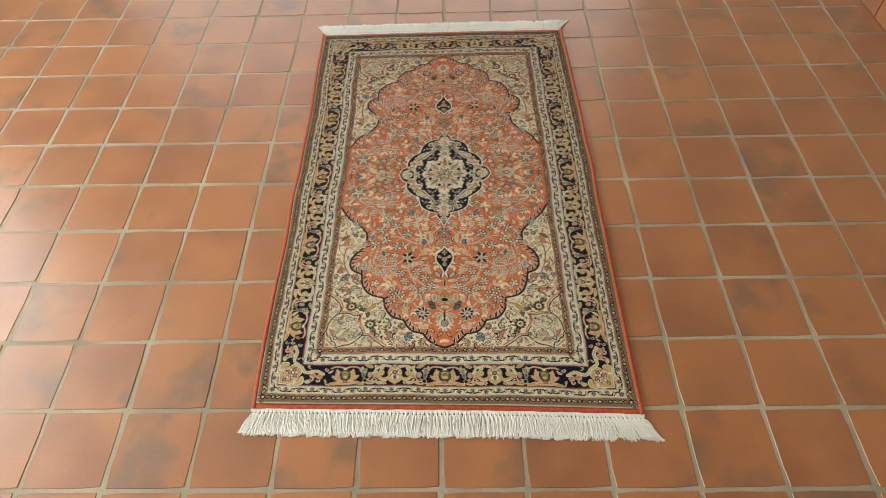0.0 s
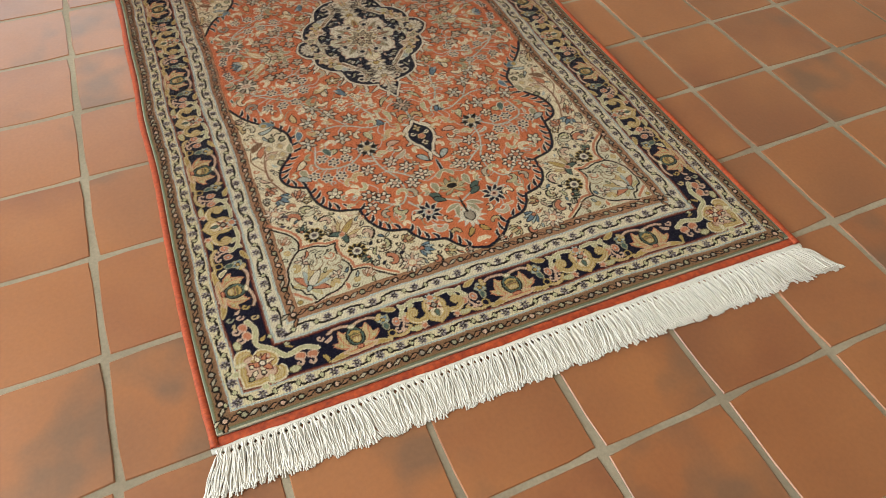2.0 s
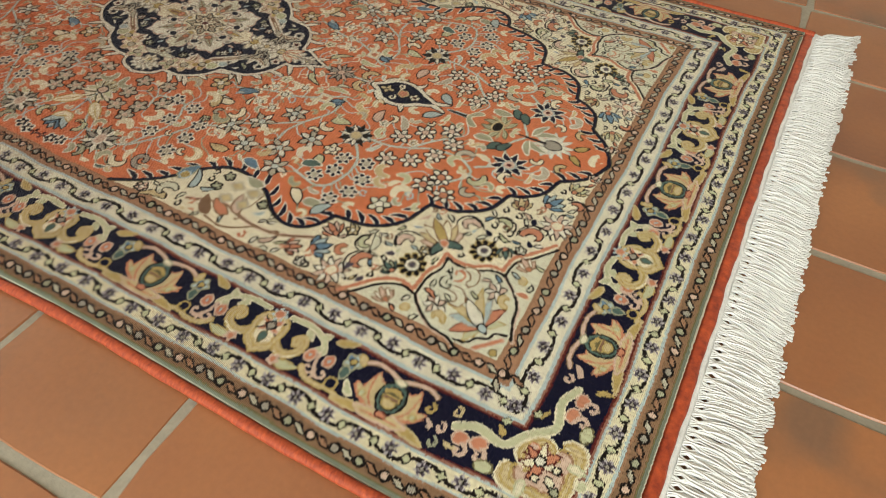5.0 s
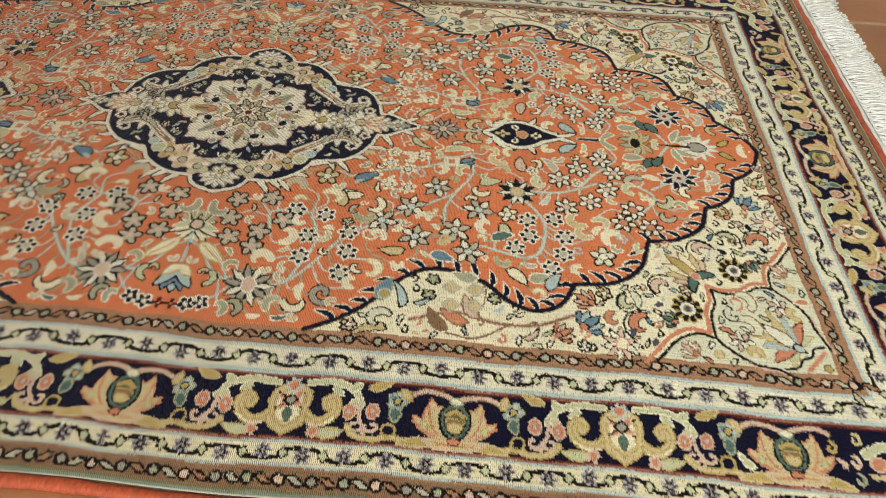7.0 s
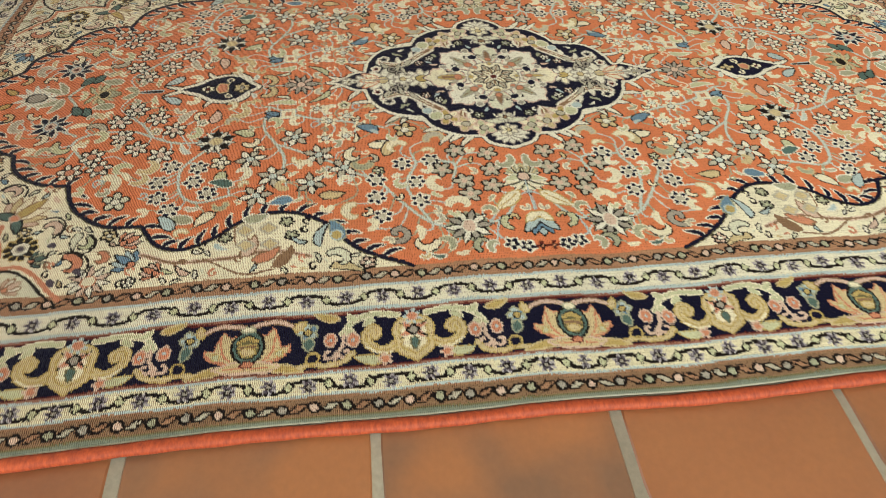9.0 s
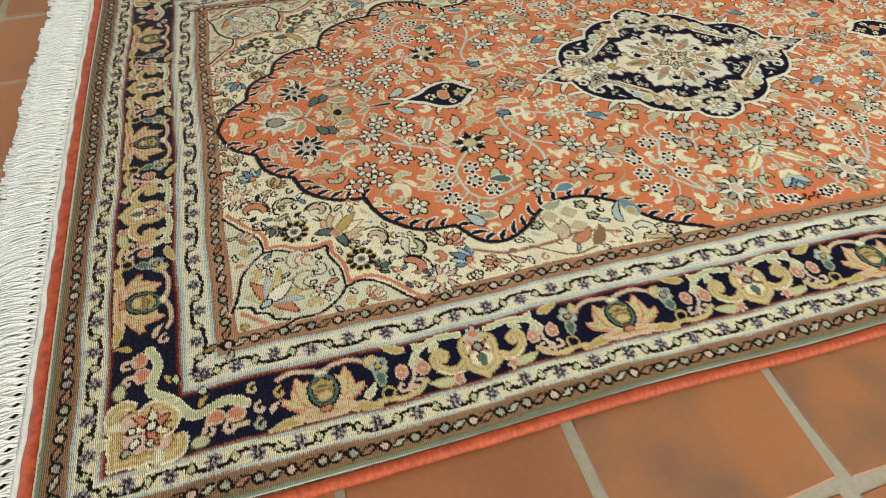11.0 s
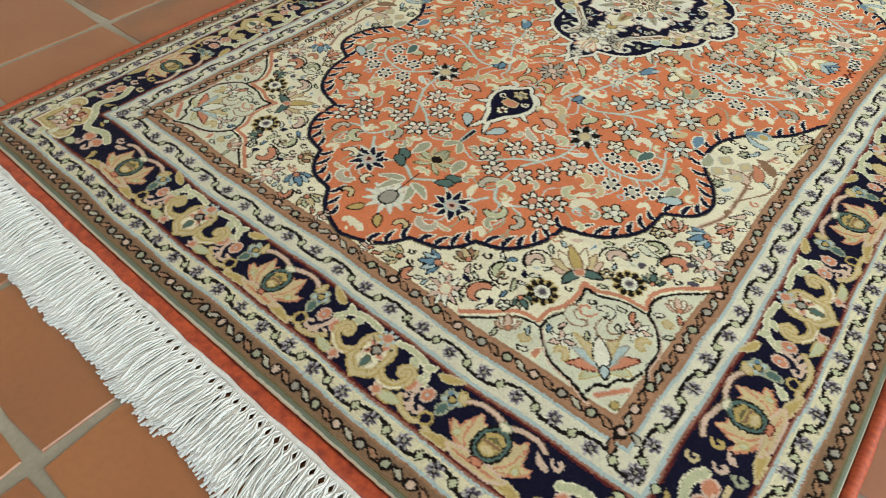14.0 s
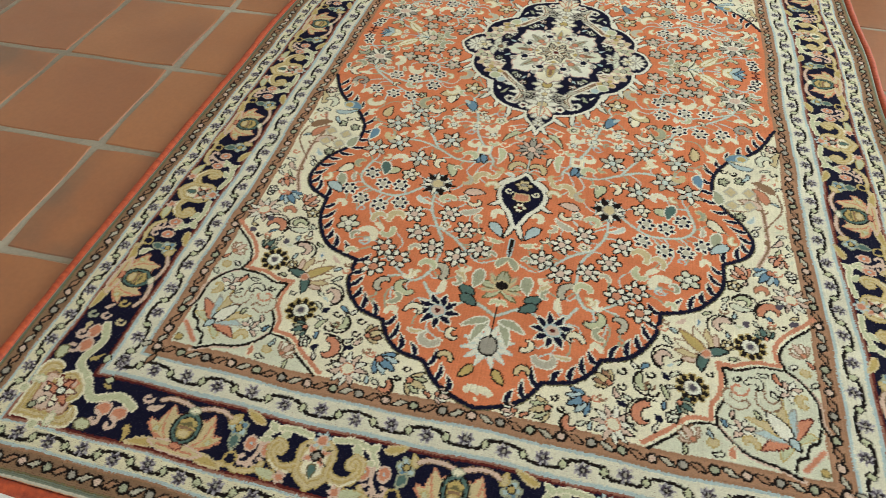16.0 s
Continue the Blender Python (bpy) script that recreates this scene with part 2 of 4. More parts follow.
def window_of(pts, pad):
    lo, hi = np.min(pts, 0) - pad, np.max(pts, 0) + pad
    i0, j0 = max(0, int(lo[0] / CELL)), max(0, int(lo[1] / CELL))
    i1, j1 = min(NU, int(hi[0] / CELL) + 2), min(NV, int(hi[1] / CELL) + 2)
    if i1 <= i0 or j1 <= j0:
        return None
    x, y = np.meshgrid(np.arange(i0, i1) * CELL, np.arange(j0, j1) * CELL)
    return (slice(j0, j1), slice(i0, i1)), x, y


def inside(pts, x, y):
    """Even-odd test of the grid points against a closed outline."""
    hit = np.zeros(x.shape, bool)
    for (ax, ay), (bx, by) in zip(pts, np.roll(pts, -1, 0)):
        if ay == by:
            continue
        hit ^= ((ay > y) != (by > y)) & (x < (bx - ax) * (y - ay) / (by - ay) + ax)
    return hit


def near(pts, x, y):
    """Distance from the grid points to an open line."""
    best = np.full(x.shape, 9.0)
    for (ax, ay), (bx, by) in zip(pts[:-1], pts[1:]):
        dx, dy = bx - ax, by - ay
        s = np.clip(((x - ax) * dx + (y - ay) * dy) / max(dx * dx + dy * dy, 1e-12), 0, 1)
        best = np.minimum(best, np.hypot(x - ax - s * dx, y - ay - s * dy))
    return best


def fill(pts, colour, edge=None, width=0.0016, mark=None):
    """A filled outline, with a line of another yarn round it."""
    pts = np.asarray(pts, float)
    w = window_of(pts, width + CELL)
    if w is None:
        return
    at, x, y = w
    hit = inside(pts, x, y)
    if edge:
        rim = near(np.vstack([pts, pts[:1]]), x, y) < width
        cartoon[at][rim] = INDEX[edge]
    cartoon[at][hit] = INDEX[colour]
    if mark:
        zone[at][hit] = mark


def line(pts, width, colour, edge=None, rim=0.0014):
    pts = np.asarray(pts, float)
    w = window_of(pts, width + rim + CELL)
    if w is None:
        return
    at, x, y = w
    d = near(pts, x, y)
    if edge:
        cartoon[at][d < width / 2 + rim] = INDEX[edge]
    cartoon[at][d < width / 2] = INDEX[colour]


def bend(pts, steps=6):
    """A smooth line through the points."""
    p = np.asarray(pts, float)
    p = np.vstack([2 * p[0] - p[1], p, 2 * p[-1] - p[-2]])
    t = np.linspace(0, 1, steps, endpoint=False)[:, None]
    out = [0.5 * (2 * b + (c - a) * t + (2 * a - 5 * b + 4 * c - d) * t ** 2 + (3 * b - a - 3 * c + d) * t ** 3)
           for a, b, c, d in zip(p, p[1:], p[2:], p[3:])]
    return np.vstack(out + [p[-2:-1]])


def place(u, v, turn=0.0, flip=1.0):
    """A way from a motif's own axes (x across, y up) to the rug's, turned by degrees."""
    c, s = math.cos(radians(turn)), math.sin(radians(turn))
    return lambda pts: np.array([(u + flip * x * c - y * s, v + flip * x * s + y * c) for x, y in pts])


def disc(P, x, y, rx, ry, colour, edge=None, width=0.0014):
    a = np.linspace(0, 2 * np.pi, 15)[:-1]
    fill(P([(x + rx * math.cos(t), y + ry * math.sin(t)) for t in a]), colour, edge, width)


def rosette(P, n, r, petals, edge, heart, rim="ink", gap=0.42, start=0.0, fat=0.9, second=None):
    """A flower of n round petals set apart by a darker line, and a heart."""
    for grow, wanted in ((0.0021, edge), (0.0, petals)):
        if not wanted:
            continue
        for k in range(n):
            t = start + 2 * np.pi * k / n
            mid = r * (0.5 + gap * 0.28)
            a, b = r - mid + grow, min(r * 0.5, fat * np.pi * mid / n * 0.80) + grow
            cx, sx = math.cos(t), math.sin(t)
            col = second if second and k % 2 and not grow else wanted
            turn = np.linspace(0, 2 * np.pi, 11)[:-1]
            fill(P([((mid + a * math.cos(w)) * cx - b * math.sin(w) * sx, (mid + a * math.cos(w)) * sx + b * math.sin(w) * cx) for w in turn]), col)
    disc(P, 0, 0, r * gap * 0.8, r * gap * 0.8, heart, rim, 0.0012)


def star(P, n, r, petals, edge, heart, second=None):
    """A flower of n pointed petals."""
    for grow, wanted in ((0.0020, edge), (0.0, petals)):
        for k in range(n):
            t = 2 * np.pi * k / n + 0.3
            cx, sx = math.cos(t), math.sin(t)
            w = r * 1.25 / n + grow
            shape = [(r * 0.15, 0), (r * 0.42, w * 0.8), (r * 0.66, w), (r + grow * 1.4, w * 0.1), (r * 0.66, -w), (r * 0.42, -w * 0.8)]
            col = second if second and k % 2 and not grow else wanted
            fill(P([(a * cx - b * sx, a * sx + b * cx) for a, b in shape]), col)
    disc(P, 0, 0, r * 0.24, r * 0.24, heart, "ink", 0.0012)


def leaf(P, length, width, colour, edge=None, curl=0.3, rib=None, rim=0.0017):
    """A curved leaf that begins at the motif's foot and grows up."""
    s = np.linspace(0, 1, 8)
    mid = np.stack([curl * length * s ** 2, length * s * (1 - 0.25 * abs(curl) * s)], 1)
    half = width / 2 * np.sin(np.pi * s ** 0.75) ** 0.8
    d = np.gradient(mid, axis=0)
    nrm = np.stack([-d[:, 1], d[:, 0]], 1) / np.linalg.norm(d, axis=1)[:, None]
    fill(P(np.vstack([mid + nrm * half[:, None], (mid - nrm * half[:, None])[::-1]])), colour, edge, rim)
    if rib:
        line(P(mid[1:-1]), 0.0016, rib)


def comma(P, size, colour, edge=None, side=1.0, rim=0.0015):
    """A tapering leaf that rolls over at its tip."""
    a = np.linspace(0, 3.9, 12)
    rad = size * (0.62 - 0.11 * a)
    mid = np.stack([side * (size * 0.62 - rad * np.cos(a)), rad * np.sin(a) - 0.15 * size], 1)
    half = size * 0.19 * np.sin(np.pi * np.linspace(0.12, 1, 12) ** 0.8)
    d = np.gradient(mid, axis=0)
    nrm = np.stack([-d[:, 1], d[:, 0]], 1) / np.linalg.norm(d, axis=1)[:, None]
    fill(P(np.vstack([mid + nrm * half[:, None], (mid - nrm * half[:, None])[::-1]])), colour, edge, rim)


def scroll(P, r, turns, width, colour, edge=None, side=1.0):
    """A stem that rolls up into a spiral."""
    a = np.linspace(0, 2 * np.pi * turns, int(14 * turns) + 4)
    rad = r * (1 - 0.72 * a / a[-1])
    line(P(np.stack([side * (r - rad * np.cos(a)), rad * np.sin(a)], 1)), width, colour, edge)


# grounds: border stripes by their distance from the edge of the pile
uu, vv = np.meshgrid(np.arange(NU) * CELL, np.arange(NV) * CELL)
rim_in = np.minimum(HALF_U - uu, (HALF_V - vv) * 0.97)
STRIPES = [(0.0, "stone", 7), (0.0022, "moss", 7), (0.0055, "olive", 7), (0.0070, "brown", 7), (0.0225, "tan", 7), (0.0250, "sky", 7), (0.0275, "ecru", 7),
           (0.0445, "sky", 7), (0.0468, "rose", 6), (0.0488, "wine", 6), (0.0508, "navy", 6), (0.1040, "wine", 6), (0.1062, "rose", 6), (0.1082, "sky", 5), (0.1120, "ivory", 5),
           (0.1345, "sky", 5), (0.1375, "tan", 5), (0.1405, "russet", 5), (0.1545, "tan", 5), (0.1570, "cream", 4)]
for depth, colour, which in STRIPES:
    cartoon[rim_in >= depth] = INDEX[colour]
    zone[rim_in >= depth] = which

# the field's scalloped outline: lobes between notches, then the ear at the flank
lobes = [[(0.0, 0.6385), (0.016, 0.633), (0.040, 0.620), (0.058, 0.597)], [(0.058, 0.597), (0.086, 0.590), (0.103, 0.574), (0.111, 0.557)],
         [(0.111, 0.557), (0.143, 0.546), (0.163, 0.518), (0.168, 0.484)], [(0.168, 0.484), (0.207, 0.470), (0.230, 0.438), (0.236, 0.399)],
         [(0.236, 0.399), (0.262, 0.384), (0.272, 0.360), (0.263, 0.330), (0.243, 0.304), (0.232, 0.276), (0.233, 0.249), (0.246, 0.226), (0.263, 0.209), (0.283, 0.192), (0.301, 0.168), (0.316, 0.138)]]
contour = np.vstack([bend(l, 7) for l in lobes])
field_shape = np.vstack([contour, [(0.3170, 0.138), (0.3170, -0.01), (-0.01, -0.01), (-0.01, 0.6385)]])
line(contour, 0.0080, "olive")
line(contour, 0.0060, "navy")
at, gx, gy = window_of(field_shape, 0.0)
deep = inside(field_shape, gx, gy) & (HALF_U - gx > 0.1572)
cartoon[at][deep & (near(contour, gx, gy) > 0.0018)] = INDEX["field"]
zone[at][deep] = 3

# flames along the inside of the outline
run = np.r_[0, np.cumsum(np.hypot(*np.diff(contour, axis=0).T))]
for k, s in enumerate(np.arange(0.03, run[-1] - 0.012, 0.0180)):
    p = np.array([np.interp(s, run, contour[:, 0]), np.interp(s, run, contour[:, 1])])
    q = np.array([np.interp(s + 0.002, run, contour[:, 0]), np.interp(s + 0.002, run, contour[:, 1])])
    t = (q - p) / np.linalg.norm(q - p)
    inward = np.array([t[1], -t[0]])
    if inward @ (np.array([0.0, 0.25]) - p) < 0:
        inward = -inward
    ang = math.degrees(math.atan2(-(inward + 0.10 * t)[0], (inward + 0.10 * t)[1]))
    leaf(place(*p, ang), 0.0175 + 0.002 * (k % 3), 0.0056, "navy", "white", curl=-0.55, rim=0.0014)
line(contour, 0.0034, "navy")

# ---- field motifs ----
stems = [[(0.106, 0.345), (0.104, 0.385), (0.092, 0.415), (0.080, 0.440), (0.081, 0.478), (0.100, 0.500), (0.135, 0.475)],
         [(0.090, 0.415), (0.068, 0.430), (0.050, 0.447)], [(0.110, 0.340), (0.150, 0.372), (0.190, 0.368), (0.207, 0.350), (0.200, 0.318)],
         [(0.045, 0.285), (0.085, 0.290), (0.120, 0.272), (0.150, 0.262), (0.185, 0.268)], [(0.120, 0.272), (0.140, 0.240), (0.160, 0.205)],
         [(0.165, 0.215), (0.190, 0.165), (0.225, 0.140), (0.262, 0.110), (0.272, 0.075)], [(0.262, 0.110), (0.205, 0.130), (0.170, 0.118), (0.160, 0.118)],
         [(0.272, 0.075), (0.262, 0.035), (0.225, 0.012)], [(0.165, 0.115), (0.170, 0.075), (0.200, 0.078)], [(0.0, 0.53), (0.03, 0.515), (0.061, 0.534)],
         [(0.061, 0.534), (0.085, 0.500)], [(0.0, 0.215), (0.0, 0.300)], [(0.045, 0.285), (0.075, 0.235), (0.085, 0.190), (0.100, 0.150)]]
for s in stems:
    line(bend(s), 0.0028, "mist", "sage", 0.0006)
stem_pts = np.vstack([bend(s) for s in stems])


def branch(u, v):
    d = stem_pts - (u, v)
    k = np.argmin(np.hypot(*d.T))
    a = stem_pts[k]
    if np.hypot(*(a - (u, v))) < 0.05:
        m = (a + (u, v)) / 2 + np.array([(v - a[1]), -(u - a[0])]) * 0.25
        line(bend([a, m, (u, v)]), 0.0022, "mist")


six = [(0.080, 0.391), (0.057, 0.414), (0.037, 0.441), (0.060, 0.457), (0.090, 0.448), (0.112, 0.427), (0.124, 0.399)]
three = [(0.122, 0.473), (0.143, 0.460), (0.147, 0.490)]
dots = [(0.152, 0.354), (0.175, 0.356), (0.194, 0.340), (0.146, 0.384), (0.171, 0.394), (0.196, 0.390), (0.216, 0.376),
        (0.163, 0.100), (0.166, 0.132), (0.191, 0.162), (0.218, 0.164), (0.247, 0.159), (0.198, 0.119), (0.228, 0.117)]
grey_heads = [(0.155, 0.033), (0.148, 0.070), (0.184, 0.033), (0.211, 0.037), (0.180, 0.089), (0.200, 0.066), (0.222, 0.063)]
lilies = [(0.109, 0.251), (0.143, 0.225), (0.168, 0.195), (0.190, 0.232), (0.142, 0.299), (0.176, 0.274), (0.205, 0.290)]
rings = [(0.072, 0.192), (0.111, 0.194), (0.082, 0.213), (0.114, 0.217), (0.094, 0.176), (0.056, 0.228)]
for spots in (six, three, dots, grey_heads, lilies, rings):
    for s in spots:
        branch(*s)
for n, s in enumerate(six):
    rosette(place(*s, 11 * n), 6, 0.0134, "white", "ink", "pink", gap=0.40, fat=0.80)
for n, s in enumerate(three):
    rosette(place(*s, 17 * n), 6, 0.0134, "white", "ink", "salmon", gap=0.46, fat=0.80)
for n, s in enumerate(dots):
    rosette(place(*s, 23 * n), 6, 0.0104, "navy", "white", "stone", "white", gap=0.50, fat=0.85)
for n, s in enumerate(grey_heads):
    rosette(place(*s, 19 * n), 5, 0.0118, "stone", "ink", "pink", "stone", gap=0.40, fat=0.90)
for n, s in enumerate(lilies):
    star(place(*s, 31 * n), 6, 0.0175, "white", "ink", "mist", "stone")
for n, s in enumerate(rings):
    rosette(place(*s, 37 * n), 6, 0.0110, "cream", None, "white", "ink", gap=0.46, fat=1.0)
    disc(place(*s), 0, 0, 0.0022, 0.0020, "mist")

# large heads
disc(place(0.107, 0.342), 0, 0, 0.0185, 0.0185, "sky")
star(place(0.107, 0.342), 11, 0.0215, "white", "ink", "buff", "ink")
disc(place(0.107, 0.342), 0, 0, 0.0070, 0.0070, "buff", "grey", 0.002)
P = place(0.061, 0.534)
for k in range(9):
    leaf(place(0.061, 0.534, 40 * k + 8), 0.0230, 0.0082, "navy", "white", curl=0.0)
disc(P, 0, 0, 0.0072, 0.0066, "pink", "sky", 0.002)
disc(P, 0, 0, 0.0030, 0.0026, "wine")
for k in range(12):
    leaf(place(0.0, 0.566, 15 + 30 * k), 0.0265, 0.0060, "white", "mist", curl=0.0, rim=0.0012)
disc(place(0.0, 0.566), 0, 0, 0.0085, 0.0110, "grey", "ink", 0.0018)
line([(0.0, 0.505), (0.0, 0.556)], 0.0026, "ink")
leaf(place(0.009, 0.592, -25), 0.020, 0.008, "gold", "ink", curl=0.2)
star(place(0.0, 0.248), 11, 0.0215, "grey", "ink", "pink", "pink")
# lotus on the axis
for k, (a, ln, col) in enumerate([(-12, 0.025, "lime"), (-42, 0.024, "buff"), (-72, 0.026, "lime"), (-112, 0.022, "buff"), (-150, 0.020, "sage")]):
    leaf(place(0.002, 0.488, a), ln, 0.0080, col, "salmon" if k % 2 else "olive", curl=0.45, rib="sage")
disc(place(0.0, 0.488), 0, 0, 0.0085, 0.0062, "ink", "buff", 0.0022)
for a, ln in ((-40, 0.034), (-85, 0.030)):
    leaf(place(0.006, 0.535, a), ln, 0.008, "sage", "white", curl=-0.3)
# little pot with a blue fan
P = place(0.062, 0.263)
fill(P([(-0.008, -0.008), (0.008, -0.008), (0.008, 0.008), (-0.008, 0.008)]), "cream", "mist", 0.0018)
fill(P([(-0.004, -0.004), (0.004, -0.004), (0.004, 0.004), (-0.004, 0.004)]), "salmon")
for a in (-40, -10, 20):
    leaf(place(0.062, 0.274, a + 10), 0.017, 0.008, "blue" if a else "teal", "ink", curl=0.2)
# flank group: lotus, bud and two toothed rosettes
for k in range(11):
    leaf(place(0.198, 0.0, -90 + 15 * (k - 5)), 0.030 if k % 2 else 0.024, 0.0075, "cream" if k % 2 else "lime", "ink" if k % 2 else "white", curl=0.0)
    leaf(place(0.198, 0.0, 90 + 15 * (k - 5)), 0.020, 0.0065, "buff" if k % 2 else "cream", "ink" if k % 3 == 0 else "sage", curl=0.0)
disc(place(0.199, 0.0), 0, 0, 0.0065, 0.0065, "pink", "ink", 0.002)
line([(0.205, 0.0), (0.250, 0.0)], 0.0026, "sky")
line(bend([(0.222, 0.0), (0.240, 0.030), (0.266, 0.050)]), 0.0024, "sky")
leaf(place(0.222, 0.012, -52), 0.040, 0.014, "cream", "gold", curl=-0.15, rib="gold")
line(bend([(0.262, 0.040), (0.285, 0.046), (0.295, 0.036)]), 0.0024, "sky")
for k in range(5):
    leaf(place(0.262, 0.0, -130 + 20 * k), 0.026, 0.010, "blue" if k % 2 else "sky", "ink", curl=0.0)
    leaf(place(0.255, 0.0, -110 + 16 * k), 0.018, 0.0085, "cream", "gold", curl=0.0)
P = place(0.270, 0.074)
disc(P, 0, 0, 0.0215, 0.0215, "sage")
star(P, 10, 0.0255, "white", "ink", "grey", "grey")
disc(P, 0, 0, 0.0085, 0.0065, "pink", "white", 0.0016)
for a, b in ((0.302, 0.020), (0.298, 0.034)):
    rosette(place(a, b), 5, 0.008, "navy", "white", "white", gap=0.4)
rosette(place(0.303, 0.006), 4, 0.007, "wine", None, "salmon", gap=0.3)
P = place(0.285, 0.150, 200)
scroll(P, 0.012, 0.8, 0.006, "grey", "ink")
# paisley and buds round the middle
leaf(place(0.108, 0.158, 60), 0.026, 0.013, "blue", "ink", curl=0.5)
leaf(place(0.112, 0.156, 60), 0.014, 0.006, "sky", None, curl=0.4)
leaf(place(0.128, 0.140, -20), 0.020, 0.012, "white", "ink", curl=-0.5)
for s, a, col in (((0.130, 0.168), 200, "cream"), ((0.150, 0.150), 120, "buff"), ((0.235, 0.352), 30, "sage"), ((0.246, 0.372), 80, "sky"), ((0.225, 0.330), -20, "cream"),
                  ((0.100, 0.300), 40, "lime"), ((0.070, 0.350), 120, "pink"), ((0.030, 0.395), 60, "sky"), ((0.030, 0.470), 20, "sage"), ((0.215, 0.250), 10, "blue"),
                  ((0.210, 0.222), 200, "buff"), ((0.160, 0.325), -60, "lime"), ((0.185, 0.315), 40, "teal"), ((0.240, 0.300), 190, "sage")):
    leaf(place(*s, a), 0.026, 0.012, col, "white" if col in ("teal", "blue", "sage") else "ink", curl=0.35)
for s, a in (((0.028, 0.505), 250), ((0.042, 0.508), 70)):
    leaf(place(*s, a), 0.022, 0.011, "teal", "ink", curl=0.2)

# pendant on the long axis: navy drop with a white flame edge
drop = np.vstack([bend([(0.0, 0.303), (0.008, 0.314), (0.020, 0.325), (0.0245, 0.341), (0.020, 0.358), (0.010, 0.372), (0.004, 0.386), (0.0, 0.395)], 6), [(-0.01, 0.395), (-0.01, 0.303)]])
fill(drop, "navy", "ink", 0.0072, mark=2)
fill(drop, "navy", "white", 0.0054)

for s, a, ln, c in (((0.010, 0.310), -70, 0.036, -0.5), ((0.022, 0.352), -25, 0.020, 0.45), ((0.002, 0.388), -8, 0.030, 0.15)):
    leaf(place(*s, a), ln, 0.0064, "white", "ink", curl=c)
fill(drop, "navy", "white", 0.0042)
line([(0.0, 0.418), (0.0, 0.446)], 0.0034, "ink", "sky")
rosette(place(0.0, 0.322), 5, 0.0095, "buff", "ink", "grey", gap=0.3)
scroll(place(0.010, 0.338, -20), 0.0055, 0.9, 0.0026, "cream")
fill(place(0.0, 0.346)([(-0.006, -0.006), (0.006, -0.006), (0.008, 0.003), (0.0, 0.007), (-0.008, 0.003)]), "salmon", "buff", 0.0016)
rosette(place(0.0, 0.364), 5, 0.0075, "cream", "ink", "wine", gap=0.3)

# ---- medallion ----
med = np.vstack([bend([(0.0, 0.214), (0.006, 0.198), (0.018, 0.180), (0.019, 0.166)]), bend([(0.019, 0.166), (0.047, 0.158), (0.071, 0.137), (0.079, 0.100)]),
                 bend([(0.079, 0.100), (0.101, 0.087), (0.118, 0.062), (0.121, 0.032)]), bend([(0.121, 0.032), (0.133, 0.026), (0.141, 0.014), (0.146, 0.0)])])
med_shape = np.vstack([med, [(0.146, -0.01), (-0.01, -0.01), (-0.01, 0.214)]])
line(med, 0.0112, "ink")
line(med, 0.0086, "white")
mrun = np.r_[0, np.cumsum(np.hypot(*np.diff(med, axis=0).T))]
# flames lick along the outline towards the points on the long axis, two or three to a lobe
for k, s in enumerate((0.020, 0.047, 0.054, 0.082, 0.106, 0.128, 0.136, 0.164, 0.186, 0.206, 0.213, 0.228)):
    p = np.array([np.interp(s, mrun, med[:, 0]), np.interp(s, mrun, med[:, 1])])
    q = np.array([np.interp(s + 0.003, mrun, med[:, 0]), np.interp(s + 0.003, mrun, med[:, 1])])
    t = (q - p) / np.linalg.norm(q - p)
    out = np.array([-t[1], t[0]])
    if out @ p < 0:
        out = -out
    out = out - (1.5 if k % 3 else 0.9) * t
    leaf(place(*p, math.degrees(math.atan2(-out[0], out[1]))), 0.030 if k % 2 else 0.022, 0.0066, "white", "ink", curl=0.25, rim=0.0015)
line(med, 0.0078, "white")
fill(med_shape, "navy", "white", 0.0026, mark=1)


def navy_leaf(u, v, a, ln, flip):
    P = place(u, v, a, flip)
    leaf(P, ln, 0.020, "white", "grey", curl=0.55, rim=0.0012)
    leaf(P, ln * 0.90, 0.0080, "brown", "pink", curl=0.62, rim=0.0016)
    leaf(P, ln * 0.80, 0.0022, "cream", None, curl=0.62)
    scroll(place(u, v, a, flip), 0.007, 0.7, 0.0028, "white")


sweep = bend([(0.068, 0.076), (0.052, 0.095), (0.037, 0.111), (0.033, 0.128), (0.040, 0.144), (0.049, 0.139)])
line(sweep, 0.0120, "white", "grey", 0.0012)
for at_, a in ((8, -60), (14, -45), (20, -30)):
    leaf(place(*sweep[at_], a), 0.018, 0.0070, "white", "grey", curl=0.5, rim=0.0010)
line(sweep, 0.0052, "brown", "pink", 0.0010)
line(sweep[3:], 0.0016, "cream")
navy_leaf(0.070, 0.048, -60, 0.040, 1)
for s, c in (((0.099, 0.050), "buff"), ((0.084, 0.070), "gold"), ((0.107, 0.030), "lime")):
    rosette(place(*s, 20), 5, 0.0145, c, "pink", "stone", gap=0.40, second="cream")
disc(place(0.080, 0.084), 0, 0, 0.0075, 0.0075, "lime", "white", 0.0018)
disc(place(0.069, 0.094), 0, 0, 0.0060, 0.0060, "sky", "white", 0.0012)
